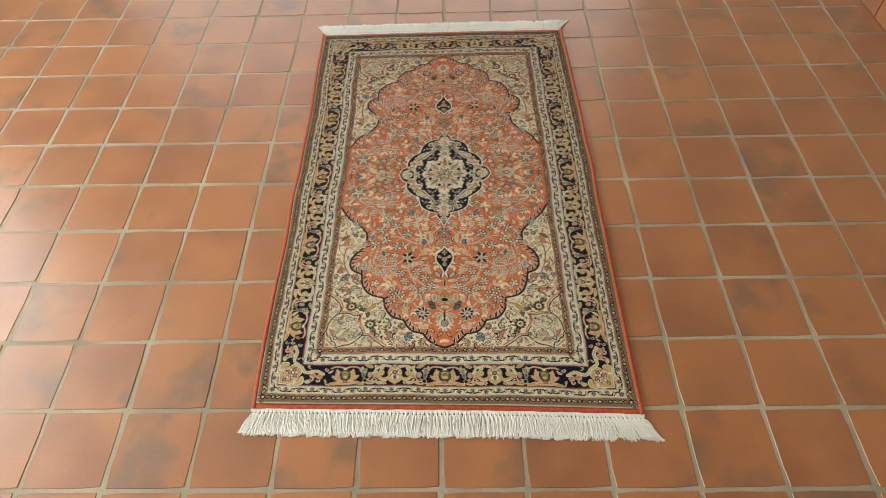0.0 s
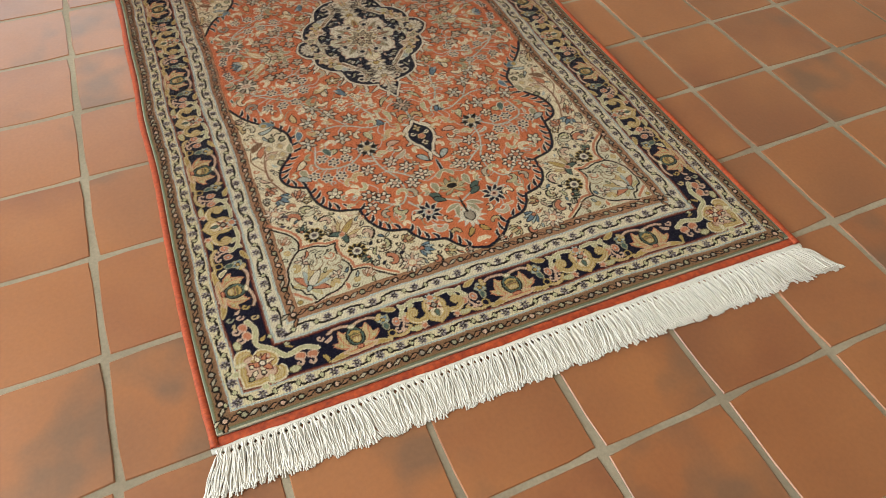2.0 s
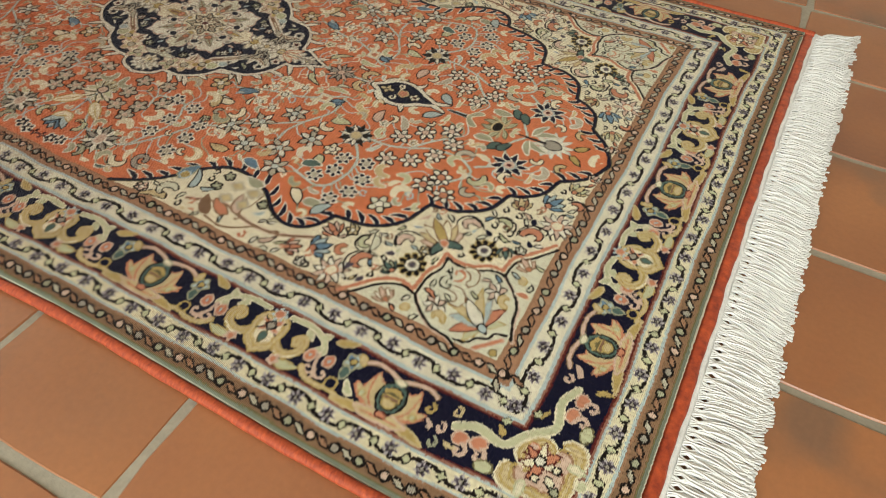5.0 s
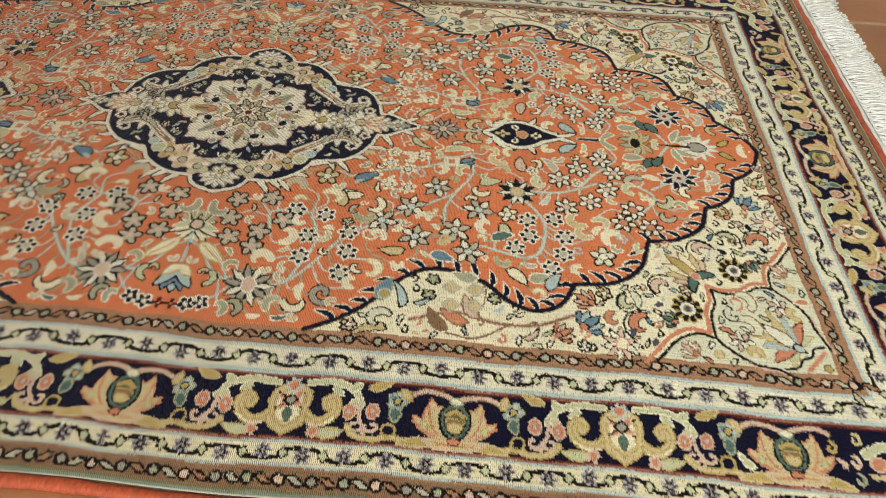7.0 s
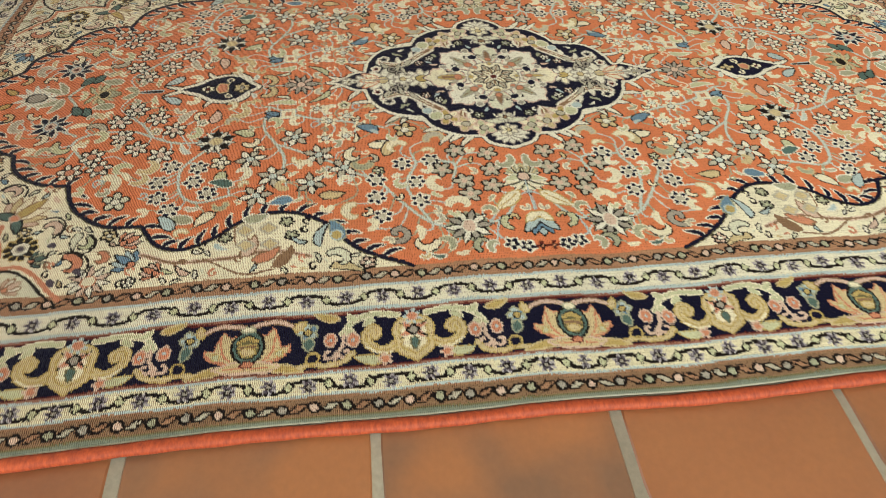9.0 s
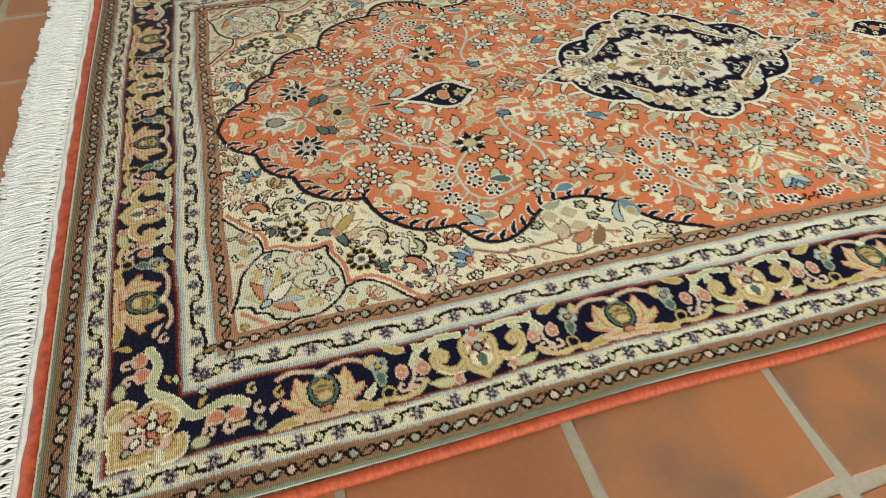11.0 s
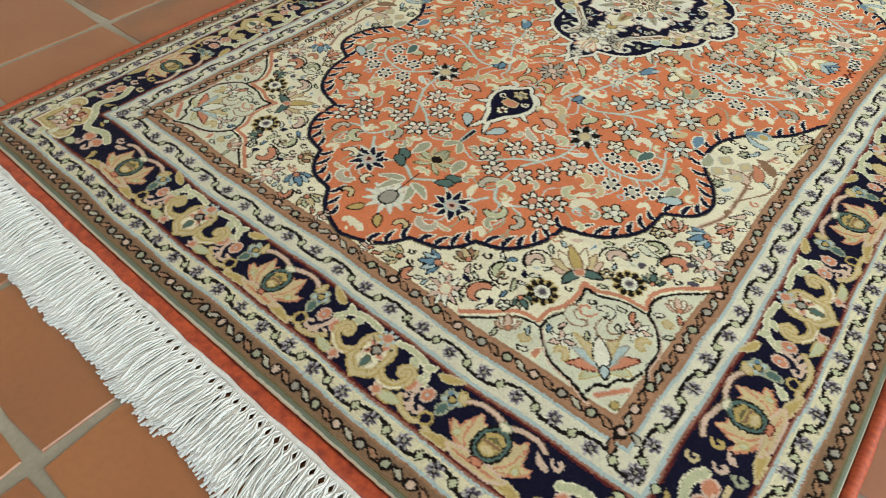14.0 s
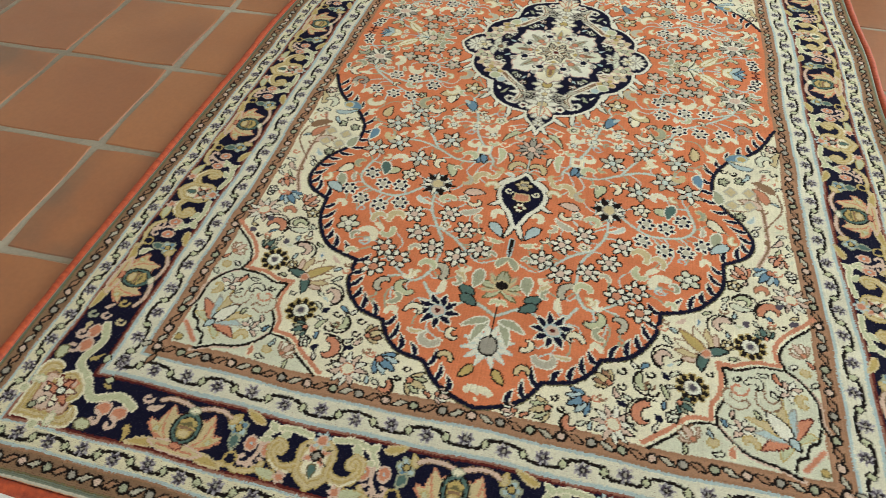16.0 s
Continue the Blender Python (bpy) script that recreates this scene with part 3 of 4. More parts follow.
# chain of palmettes on the two axes
for f in (1, -1):
    for u, v, a in ((0.010, 0.112, -50), (0.018, 0.124, -80), (0.012, 0.130, -30), (0.030, 0.112, -100), (0.026, 0.132, -20)):
        leaf(place(u * f, v, a * f), 0.019, 0.0066, "stone", "ink", curl=0.45 * f, rim=0.0010)
for v, r in ((0.144, 0.025), (0.168, 0.015), (0.190, 0.009)):
    rosette(place(0.0, v), 7, r, "white", "grey", "buff", gap=0.34, start=1.57)
for k in (-1, 0, 1):
    leaf(place(0.0, 0.150, 38 * k), 0.026, 0.009, "cream", "salmon", curl=0)
line([(0.0, 0.110), (0.0, 0.205)], 0.0020, "grey")
for u in (0.020, 0.030):
    scroll(place(u - 0.012, 0.118 + (u - 0.02), 20), 0.0065, 1.0, 0.0022, "grey", "ink")
rosette(place(0.048, 0.140), 5, 0.0065, "grey", "white", "navy")
rosette(place(0.026, 0.152), 5, 0.0055, "pink", "white", "wine")
for k in range(7):
    leaf(place(0.118, 0.0, -90 + 26 * (k - 3)), 0.023, 0.010, "white", "grey", curl=0)
for f in (1, -1):
    leaf(place(0.092, 0.0, -90 + 62 * f), 0.026, 0.0085, "pale", "grey", curl=-0.4 * f)
    scroll(place(0.080, 0.014 * f, -60, f), 0.0060, 0.8, 0.0022, "white")
rosette(place(0.088, 0.0), 6, 0.0105, "pale", "grey", "brown", gap=0.40)
rosette(place(0.114, 0.0), 6, 0.012, "cream", "grey", "buff", gap=0.36)
# palmettes between the star and the chain
rosette(place(0.0, 0.094), 8, 0.021, "cream", "grey", "gold", gap=0.40, second="white")
rosette(place(0.0, 0.118), 6, 0.013, "white", "grey", "buff", gap=0.40)
# eight lilies round the middle, those on the diagonals the largest
def lily(turn, base, k, body, rim, heart):
    P = place(-base * math.sin(radians(turn)), base * math.cos(radians(turn)), turn)
    half = [(0.008, 0.0), (0.013, 0.008), (0.0215, 0.0105), (0.0255, 0.017), (0.0225, 0.024), (0.0165, 0.026), (0.0175, 0.032), (0.0125, 0.037), (0.006, 0.0385)]
    shape = [(x * k, y * k) for x, y in half] + [(0.0, 0.046 * k)] + [(-x * k, y * k) for x, y in half[::-1]]
    fill(P(shape), rim, "violet", 0.0012)
    fill(P([(x * 0.88, 0.002 + y * 0.93) for x, y in shape]), body)
    leaf(place(-base * math.sin(radians(turn)), base * math.cos(radians(turn)), turn), 0.030 * k, 0.0082 * k, heart, "grey", curl=0.0, rib="brown")
    for f in (1, -1):
        scroll(P_at(P, 0.009 * f * k, 0.017 * k, turn), 0.0036 * k, 0.8, 0.0018, "ink", None, f)
    for f in (1, -1):
        leaf(P_at(P, 0.004 * f * k, 0.010 * k, turn - 52 * f), 0.015 * k, 0.0046 * k, "stone", "grey", curl=0.25 * f, rim=0.0010)
    disc(P, 0, 0.008 * k, 0.0040 * k, 0.0040 * k, "salmon", "brown", 0.0012)


def P_at(P, x, y, turn):
    u, v = P([(x, y)])[0]
    return place(u, v, turn)


disc(place(0, 0), 0, 0, 0.050, 0.054, "white", "grey", 0.0012)
for turn, base, k, body, rim, heart in ((0, 0.038, 1.16, "cream", "pink", "gold"), (-90, 0.034, 0.95, "pale", "pink", "brown"), (-43, 0.031, 1.18, "white", "pink", "sage"),
                                        (43, 0.031, 1.18, "white", "pink", "sage"), (-137, 0.031, 1.18, "white", "pink", "sage")):
    lily(turn, base, k, body, rim, heart)
for a in (-20, -66):
    disc(place(0, 0, a), 0.0, 0.050, 0.0058, 0.0050, "navy", "white", 0.0014)
    disc(place(0, 0, a), 0.0, 0.066, 0.0040, 0.0040, "grey", "white", 0.0014)
disc(place(0, 0), 0, 0, 0.0335, 0.0335, "cream", "grey", 0.0020)
for k in range(8):
    disc(place(0, 0, 45 * k), 0.0, 0.0305, 0.0034, 0.0030, "salmon" if k % 2 else "gold", "grey", 0.0014)
for k in range(8):
    leaf(place(0, 0, 45 * k + 22), 0.0290, 0.0120, "stone", "ink", curl=0, rib="brown")
for k in range(8):
    leaf(place(0, 0, 45 * k), 0.0200, 0.0085, "cream", "ink", curl=0, rib="brown")
disc(place(0, 0), 0, 0, 0.0045, 0.0045, "wine", "white", 0.0018)

# ---- spandrels ----
frame_line = np.vstack([bend(l, 5) for l in ([(0.330, 0.460), (0.313, 0.475), (0.295, 0.491), (0.284, 0.511), (0.287, 0.530)], [(0.287, 0.530), (0.262, 0.531), (0.244, 0.538), (0.228, 0.537)],
                                             [(0.228, 0.537), (0.232, 0.553), (0.230, 0.571), (0.221, 0.587), (0.220, 0.602)], [(0.220, 0.602), (0.199, 0.605), (0.182, 0.620), (0.158, 0.638)])])
corner_shape = np.vstack([frame_line, [(0.150, 0.70), (0.40, 0.70), (0.40, 0.466)]])
at, gx, gy = window_of(corner_shape, 0.0)
soft = inside(corner_shape, gx, gy) & (np.minimum(HALF_U - gx, (HALF_V - gy) * 0.97) > 0.157)
cartoon[at][soft] = INDEX["pale"]
line(frame_line - 0.0035, 0.0045, "salmon")
line(frame_line + 0.001, 0.0030, "ink")
for arch in ([(0.220, 0.602), (0.234, 0.618), (0.250, 0.628), (0.269, 0.632), (0.290, 0.640)], [(0.287, 0.530), (0.300, 0.540), (0.313, 0.560), (0.315, 0.582), (0.322, 0.596)]):
    line(bend(arch) + 0.002, 0.0040, "pink")
    line(bend(arch), 0.0030, "ink")


def fan(u, v, turn, r, petals, second, edge="ink"):
    """A half-open blossom of five petals with a dark calyx."""
    for k in (-2, 2, -1, 1, 0):
        leaf(place(u, v, turn + 34 * k), r * (1 - 0.06 * abs(k)), r * 0.36, second if k % 2 else petals, edge, curl=0.08 * k, rim=0.0014)
    disc(place(u, v, turn), 0, 0, r * 0.16, r * 0.16, "salmon", edge, 0.0014)


def crescent(u, v, turn, r, colour, side):
    """A rolled leaf with a dark second line on its back."""
    P = place(u, v, turn)
    a = np.linspace(-0.2, 2.9, 10)
    line(P(np.stack([side * (r * 0.62 - r * 0.86 * np.cos(a)), r * 0.86 * np.sin(a) - 0.15 * r], 1)), 0.0022, "ink")
    comma(P, r, colour, "ink", side)


# lotus in the corner that opens towards the field, over a dark garland
for a, ln, w, c, e in ((-95, 0.024, 0.009, "lime", "gold"), (95, 0.024, 0.009, "lime", "gold"), (-62, 0.033, 0.0105, "salmon", "wine"), (62, 0.033, 0.0105, "salmon", "wine"),
                       (-32, 0.034, 0.0100, "sky", "grey"), (32, 0.034, 0.0100, "sky", "grey"), (-14, 0.044, 0.0085, "buff", "gold"), (14, 0.044, 0.0085, "buff", "gold"), (0, 0.034, 0.0130, "white", "ink")):
    leaf(place(0.288, 0.606, 142 + a), ln, w, c, e, curl=0.25 * (1 if a < 0 else -1) if a else 0.0, rim=0.0014)
leaf(place(0.286, 0.604, -38), 0.012, 0.007, "sky", "ink", curl=0)
line(bend([(0.286, 0.634), (0.290, 0.622), (0.298, 0.619), (0.302, 0.609), (0.311, 0.603), (0.314, 0.590)]), 0.0030, "ink")
line(bend([(0.294, 0.632), (0.304, 0.622), (0.314, 0.612)]), 0.0036, "salmon", "pink", 0.0012)
disc(place(0.311, 0.631), 0, 0, 0.0034, 0.0034, "gold", "olive", 0.0014)
for f, (pu, pv), (gu, gv), (du, dv), (ku, kv), (wu, wv) in ((1, (0.244, 0.603), (0.256, 0.617), (0.201, 0.568), (0.200, 0.622), (0.217, 0.622)), (-1, (0.290, 0.554), (0.302, 0.570), (0.257, 0.509), (0.308, 0.508), (0.307, 0.529))):
    for k in range(7):
        leaf(place(pu, pv, 51 * k), 0.0125, 0.0054, "pink" if k % 2 else "white", "ink", curl=0.1, rim=0.0012)
    comma(place(gu, gv, 142 + 60 * f), 0.013, "buff", "gold", f)
    for k in range(10):
        disc(place(du, dv, 36 * k), 0.0, 0.0125, 0.0030, 0.0034, "ink", "gold", 0.0012)
    disc(place(du, dv), 0, 0, 0.0082, 0.0082, "white", "ink", 0.0016)
    disc(place(du, dv), 0, 0, 0.0034, 0.0034, "violet", "grey", 0.0014)
    fan(ku, kv, 142, 0.015, "pink", "white", "brown")
    disc(place(wu, wv), 0, 0, 0.0044, 0.0040, "buff", "gold", 0.0014)
# lily over the peak of the corner frame, with two teal leaves at its foot
for k, c in zip((-3, 3, -2, 2, -1, 1, 0), ("pink", "pink", "buff", "buff", "cream", "cream", "gold")):
    leaf(place(0.214, 0.525, 133 + 28 * k), 0.036 - 0.003 * abs(k), 0.0100, c, "brown", curl=0.08 * k, rim=0.0014)
for a in (105, -105):
    leaf(place(0.214, 0.525, 133 + a), 0.022, 0.0090, "teal", "ink", curl=-0.3 * (1 if a > 0 else -1))
disc(place(0.214, 0.525), 0, 0, 0.0040, 0.0040, "salmon", "pink", 0.0014)
# blossoms strewn on both sides of the lily
for u, v in ((0.128, 0.624), (0.304, 0.438)):
    for k in range(11):
        leaf(place(u, v, 33 * k), 0.0205, 0.0060, "pink" if k % 2 else "white", "ink", curl=0.15, rim=0.0013)
    disc(place(u, v), 0, 0, 0.0060, 0.0060, "cream", "salmon", 0.0014)
for u, v, turn, r, c, d in ((0.102, 0.604, 60, 0.021, "blue", "sky"), (0.287, 0.403, 40, 0.021, "blue", "sky"), (0.122, 0.580, 120, 0.017, "buff", "tan"), (0.258, 0.414, 150, 0.018, "salmon", "pink"),
                            (0.188, 0.587, -60, 0.014, "teal", "sage"), (0.274, 0.494, 160, 0.014, "teal", "sage"), (0.300, 0.378, 30, 0.016, "salmon", "pink"), (0.066, 0.622, 70, 0.018, "buff", "lime"),
                            (0.036, 0.632, 80, 0.012, "pink", "white")):
    fan(u, v, turn, r, c, d)
for u, v, turn, r, c, side in ((0.157, 0.594, 100, 0.022, "salmon", 1), (0.268, 0.462, 160, 0.022, "salmon", -1), (0.170, 0.548, 120, 0.018, "pink", -1), (0.238, 0.480, 140, 0.018, "pink", 1),
                               (0.150, 0.566, 60, 0.015, "lime", 1), (0.246, 0.446, 200, 0.015, "lime", -1), (0.084, 0.628, 60, 0.013, "salmon", 1)):
    crescent(u, v, turn, r, c, side)
for u, v in ((0.178, 0.566), (0.252, 0.484), (0.140, 0.602), (0.285, 0.452), (0.172, 0.612), (0.296, 0.472)):
    leaf(place(u, v, 900 * u), 0.011, 0.0070, "navy" if v > 0.56 else "violet", None, curl=0.3)
# tendril with lilies in the ear
line(bend([(0.276, 0.395), (0.290, 0.360), (0.292, 0.315), (0.285, 0.275), (0.297, 0.235)]), 0.0026, "brown", "pink")
line(bend([(0.290, 0.335), (0.312, 0.300), (0.310, 0.270)]), 0.0024, "brown")
for s, a, c in (((0.290, 0.300), 140, "pink"), ((0.296, 0.290), 175, "salmon"), ((0.280, 0.300), 100, "cream"), ((0.306, 0.270), 150, "brown")):
    leaf(place(*s, a), 0.030, 0.011, c, "brown", curl=0.4)
for u, v in ((0.256, 0.297), (0.254, 0.274), (0.276, 0.296), (0.276, 0.273)):
    fill(place(u, v)([(-0.0062, 0), (0, 0.0070), (0.0062, 0), (0, -0.0070)]), "buff", "stone", 0.0026)
for u, v in ((0.266, 0.252), (0.246, 0.256), (0.264, 0.316)):
    rosette(place(u, v), 5, 0.0062, "sage", "ink", "lime", "sage", gap=0.3)
leaf(place(0.278, 0.205, 90), 0.030, 0.015, "blue", "sage", curl=0.3)
disc(place(0.270, 0.208), 0, 0, 0.0055, 0.0055, "gold", "sky", 0.0018)


def twig(u, v, ground, colour):
    """A thin tendril from the nearest stem, on open ground only."""
    d = stem_pts - (u, v)
    k = np.argmin(np.hypot(*d.T))
    a = stem_pts[k]
    if not 0.012 < np.hypot(*(a - (u, v))) < 0.060:
        return
    m = (a + (u, v)) / 2 + np.array([(v - a[1]), -(u - a[0])]) * 0.3
    pts = bend([a, m, (u, v)])
    w = window_of(pts, 0.003)
    if w:
        at, x, y = w
        near_it = (near(pts, x, y) < 0.0010) & (cartoon[at] == INDEX[ground])
        cartoon[at][near_it] = INDEX[colour]


# fill the open ground of field and spandrels with buds and small leaves
masks = {3: ("field", ["cream", "buff", "pale", "lime", "cream", "lime", "mist", "stone", "buff", "sage", "teal", "cream"]), 4: ("cream", ["pale", "sky", "pink", "white", "lime", "pale", "salmon", "lime", "buff", "pale", "sky", "white", "blue"]), 1: ("navy", ["white", "grey", "pink", "sky", "white", "sage"])}
for size in (0.027, 0.022, 0.018, 0.0145, 0.0115, 0.009):
    for _ in range(4200):
        u, v = rng.uniform(0.003, 0.315), rng.uniform(0.003, 0.635)
        j, i, n = int(v / CELL), int(u / CELL), int(size * 0.55 / CELL)
        which = zone[j, i]
        if which not in masks or (which == 3 and size < 0.0105):
            continue
        ground, colours = masks[which]
        if cartoon[j, i] == INDEX["pale"]:
            ground = "pale"
        sample = cartoon[max(0, j - n):j + n, max(0, i - n):i + n]
        if (which == 1 and (size > 0.014 or size < 0.010)) or (sample != INDEX[ground]).mean() > (0.10 if which == 1 else 0.05):
            continue
        a, c = rng.uniform(0, 360), rng.choice(colours)
        if which == 3 and size > 0.010:
            twig(u, v, "field", "mist" if size > 0.016 else "sage")
        P = place(u + 0.5 * size * math.sin(radians(a)), v - 0.5 * size * math.cos(radians(a)), a)
        rim = None if which == 1 else "ink" if which == 4 and rng.random() < 0.8 else (rng.choice(["cream", "white", "cream", "ink"]) if c in ("teal", "sage", "sky", "blue") else rng.choice(["ink", "cream", "white", "cream"]))
        if which == 4 and rng.random() < 0.45 and size > 0.009:
            scroll(place(u - size * 0.3, v, 0, rng.choice((1, -1))), size * 0.36, 0.8, 0.0024, rng.choice(["ink", "brown", "salmon", "ink"]))
        elif which == 3 and size > 0.010 and rng.random() < 0.66:
            comma(place(u, v, a), size * 0.8, rng.choice(["cream", "buff", "lime", "cream", "sage", "stone"]), rng.choice(["cream", "white", "ink", "buff", "cream"]), rng.choice((1, -1)))
        elif which == 3 and size > 0.009 and rng.random() < 0.22:
            scroll(place(u, v, a, rng.choice((1, -1))), size * 0.42, 0.9, 0.0022, rng.choice(["sky", "cream", "sage"]))
        elif which == 4 and size > 0.016 and rng.random() < 0.5:
            comma(place(u, v, a), size * 0.8, rng.choice(["pale", "salmon", "pink", "lime", "grey"]), rng.choice(["ink", "brown", "ink"]), rng.choice((1, -1)))
        elif rng.random() < 0.2 and size > 0.009:
            rosette(place(u, v, a), 5, size * 0.5, c, rim or "ink", "white", gap=0.4)
        else:
            leaf(P, size, size * rng.uniform(0.26, 0.38), c, rim, curl=rng.choice([-0.9, -0.6, 0.6, 0.9]) * (0.5 if size < 0.012 else 1.0), rim=0.0015)


# ---- borders ----
# along(s, d): a motif's place on a border, s from the middle of the side, d outwards from the stripe's middle
def flank(mid):
    return lambda s, turn=0.0, flip=1.0, d=0.0: place(HALF_U - mid + d, s, -turn - 90, -flip)


def end(mid):
    return lambda s, turn=0.0, flip=1.0, d=0.0: place(s, HALF_V - mid / 0.97 + d, turn, flip)


def vase(B, s):
    P = B(s)
    for f in (1, -1):
        line(P(bend([(0.0, -0.0185), (0.012 * f, -0.0225), (0.026 * f, -0.0235), (0.036 * f, -0.0195)])), 0.0038, "pink", "brown", 0.0008)
        leaf(B(s + 0.014 * f, -88 * f, 1, 0.0215), 0.034, 0.0066, "gold", "buff", curl=-0.12 * f)
        tulip = [(0.008, 0.019), (0.022, 0.0185), (0.036, 0.011), (0.042, 0.001), (0.032, 0.003), (0.030, -0.006), (0.025, -0.018), (0.018, -0.010), (0.012, -0.012), (0.012, 0.006)]
        fill(P([(x * f * 0.84, y * 0.94) for x, y in tulip]), "buff", "salmon", 0.0012)
        for rib in ([(0.013, 0.015), (0.020, 0.006), (0.023, -0.011)], [(0.014, 0.017), (0.026, 0.012), (0.036, 0.005)]):
            line(P(bend([(x * f, y) for x, y in rib])), 0.0018, "salmon")
        disc(P, 0.026 * f, 0.008, 0.0026, 0.0030, "lime", "gold", 0.0012)
    fill(P([(-0.026, 0.0205), (-0.012, 0.0165), (0.012, 0.0165), (0.026, 0.0205), (0.016, 0.0255), (-0.016, 0.0255)]), "buff", "pink", 0.0018)
    line(P([(-0.018, 0.0215), (0.018, 0.0215)]), 0.0018, "salmon")
    disc(P, 0, 0, 0.0125, 0.0158, "teal", "ink", 0.0022)
    disc(P, 0, 0.0005, 0.0090, 0.0114, "olive", "ink", 0.0012)
    line(P(bend([(-0.007, -0.005), (0.0, -0.0085), (0.007, -0.005)])), 0.0040, "gold")
    line(P([(-0.006, 0.0005), (0.006, 0.0005)]), 0.0030, "brown", "gold", 0.0010)
    disc(P, 0, 0.0060, 0.0055, 0.0034, "buff", "gold", 0.0014)
    disc(P, 0, -0.0175, 0.0048, 0.0026, "cream", "sage", 0.0014)
    disc(P, 0, 0.0185, 0.0050, 0.0026, "salmon", "wine", 0.0012)


def palmette(B, s):
    P = B(s)
    body = [(0.0, -0.021), (0.009, -0.019), (0.0155, -0.013), (0.017, -0.004), (0.0145, 0.006), (0.0155, 0.013), (0.011, 0.019), (0.005, 0.0225)]
    outline = np.vstack([bend(body + [(0.0, 0.0265)], 3), bend([(0.0, 0.0265)] + [(-x, y) for x, y in body[::-1]], 3)])
    for f in (1, -1):
        horn = bend([(0.012 * f, 0.004), (0.022 * f, 0.012), (0.033 * f, 0.0115), (0.0405 * f, 0.004), (0.041 * f, -0.005), (0.036 * f, -0.0095), (0.0315 * f, -0.006), (0.033 * f, -0.002)])
        line(P(horn), 0.0068, "buff", "gold", 0.0014)
        line(P(horn), 0.0018, "gold")
        line(P(bend([(0.020 * f, 0.0155), (0.031 * f, 0.0155), (0.041 * f, 0.009)])), 0.0020, "cream")
        leaf(B(s + 0.028 * f, -80 * f, 1, 0.0215), 0.024, 0.0085, "lime", "gold", curl=0.3 * f, rim=0.0012)
        rosette(B(s + 0.026 * f, 0, 1, 0.0215), 5, 0.0066, "pink", None, "salmon", "pink", gap=0.62)
    fill(P(outline), "buff", "gold", 0.0016)
    line(P(outline * (0.76, 0.76)), 0.0018, "gold")
    fill(P(outline * (0.62, 0.62)), "cream")
    for a in (55, 125, -55, -125):
        leaf(B(s, a, 1, -0.006), 0.0125, 0.0046, "salmon", "pink", curl=0.2, rim=0.0010)
        line(P([(0.0055 * (1 if a > 0 else -1), -0.006 + (0.004 if abs(a) < 90 else -0.004)), (0.0115 * (1 if a > 0 else -1), -0.006 + (0.008 if abs(a) < 90 else -0.008))]), 0.0014, "ink")
    leaf(B(s, 0, 1, 0.002), 0.0125, 0.0066, "teal", "olive", curl=0, rim=0.0012)
    fill(P([(-0.0045, -0.006), (0.0, -0.0105), (0.0045, -0.006), (0.0, -0.0015)]), "grey", "ink", 0.0020)
    rosette(B(s, 0, 1, -0.0205), 7, 0.0088, "sky", None, "salmon", "pink", gap=0.58)


def link(B, s, f, k=1.33):
    """The branch between a palmette at s and the vase that follows it in the direction f; k stretches it."""
    K = lambda pts: [(x * f * k, y) for x, y in pts]
    line(B(s)(bend(K([(0.010, -0.023), (0.026, -0.025), (0.040, -0.019), (0.047, -0.006)]))), 0.0042, "lime", "cream", 0.0014)
    for x, y, a in ((0.027, -0.022, -25), (0.037, -0.019, -110), (0.044, -0.011, 40)):
        leaf(B(s + x * f * k, a * f, 1, y), 0.0125, 0.0066, "lime", "cream", curl=0.3 * f, rim=0.0012)
    line(B(s)(bend(K([(0.052, 0.024), (0.050, 0.014), (0.047, 0.006), (0.046, -0.004)]))), 0.0036, "pink")
    scroll(B(s + 0.051 * f * k, 0, f, 0.013), 0.0066, 0.75, 0.0034, "pink")
    scroll(B(s + 0.050 * f * k, 0, -f, 0.013), 0.0066, 0.75, 0.0034, "pink")
    for x, y in ((0.040, 0.001), (0.055, -0.001)):
        disc(B(s + x * f * k, 0, 1, y), 0, 0, 0.0046, 0.0062, "salmon", "pink", 0.0018)
        disc(B(s + x * f * k, 0, 1, y), 0, 0, 0.0016, 0.0018, "sky")
    line(B(s)(bend(K([(0.040, 0.014), (0.046, 0.0220), (0.058, 0.0245), (0.066, 0.0215), (0.076, 0.0240)]))), 0.0036, "buff", "gold", 0.001)
    disc(B(s + 0.066 * f * k, 0, 1, 0.0160), 0, 0, 0.0046, 0.0046, "navy", "gold", 0.0022)
    leaf(B(s + 0.050 * f * k, -100 * f, 1, -0.0225), 0.022, 0.0062, "gold", "buff", curl=0.2 * f)
    rosette(B(s + 0.070 * f * k, 0, 1, -0.012), 5, 0.0082, "sky", "sage", "gold", gap=0.46, second="blue")
    leaf(B(s + 0.070 * f * k, 10 * f, 1, -0.005), 0.013, 0.0078, "teal", "sage", curl=0.1)
    leaf(B(s + 0.078 * f * k, 150 * f, 1, -0.014), 0.012, 0.0060, "buff", "gold", curl=0.2)


def main_border(B, step, count):
    for k in range(count):
        s = k * step
        if k % 2 == 0:
            continue
        link(B, s, 1)
        link(B, s, -1)
    for k in range(count):
        (vase if k % 2 == 0 else palmette)(B, k * step)


main_border(flank(0.0775), 0.1430, 5)


def end_border(B):
    step = 0.1270
    link(B, step, 1, 1.14)
    link(B, step, -1, 1.14)
    vase(B, 0.0)
    palmette(B, step)
    vase(B, 2 * step)


end_border(end(0.0775))
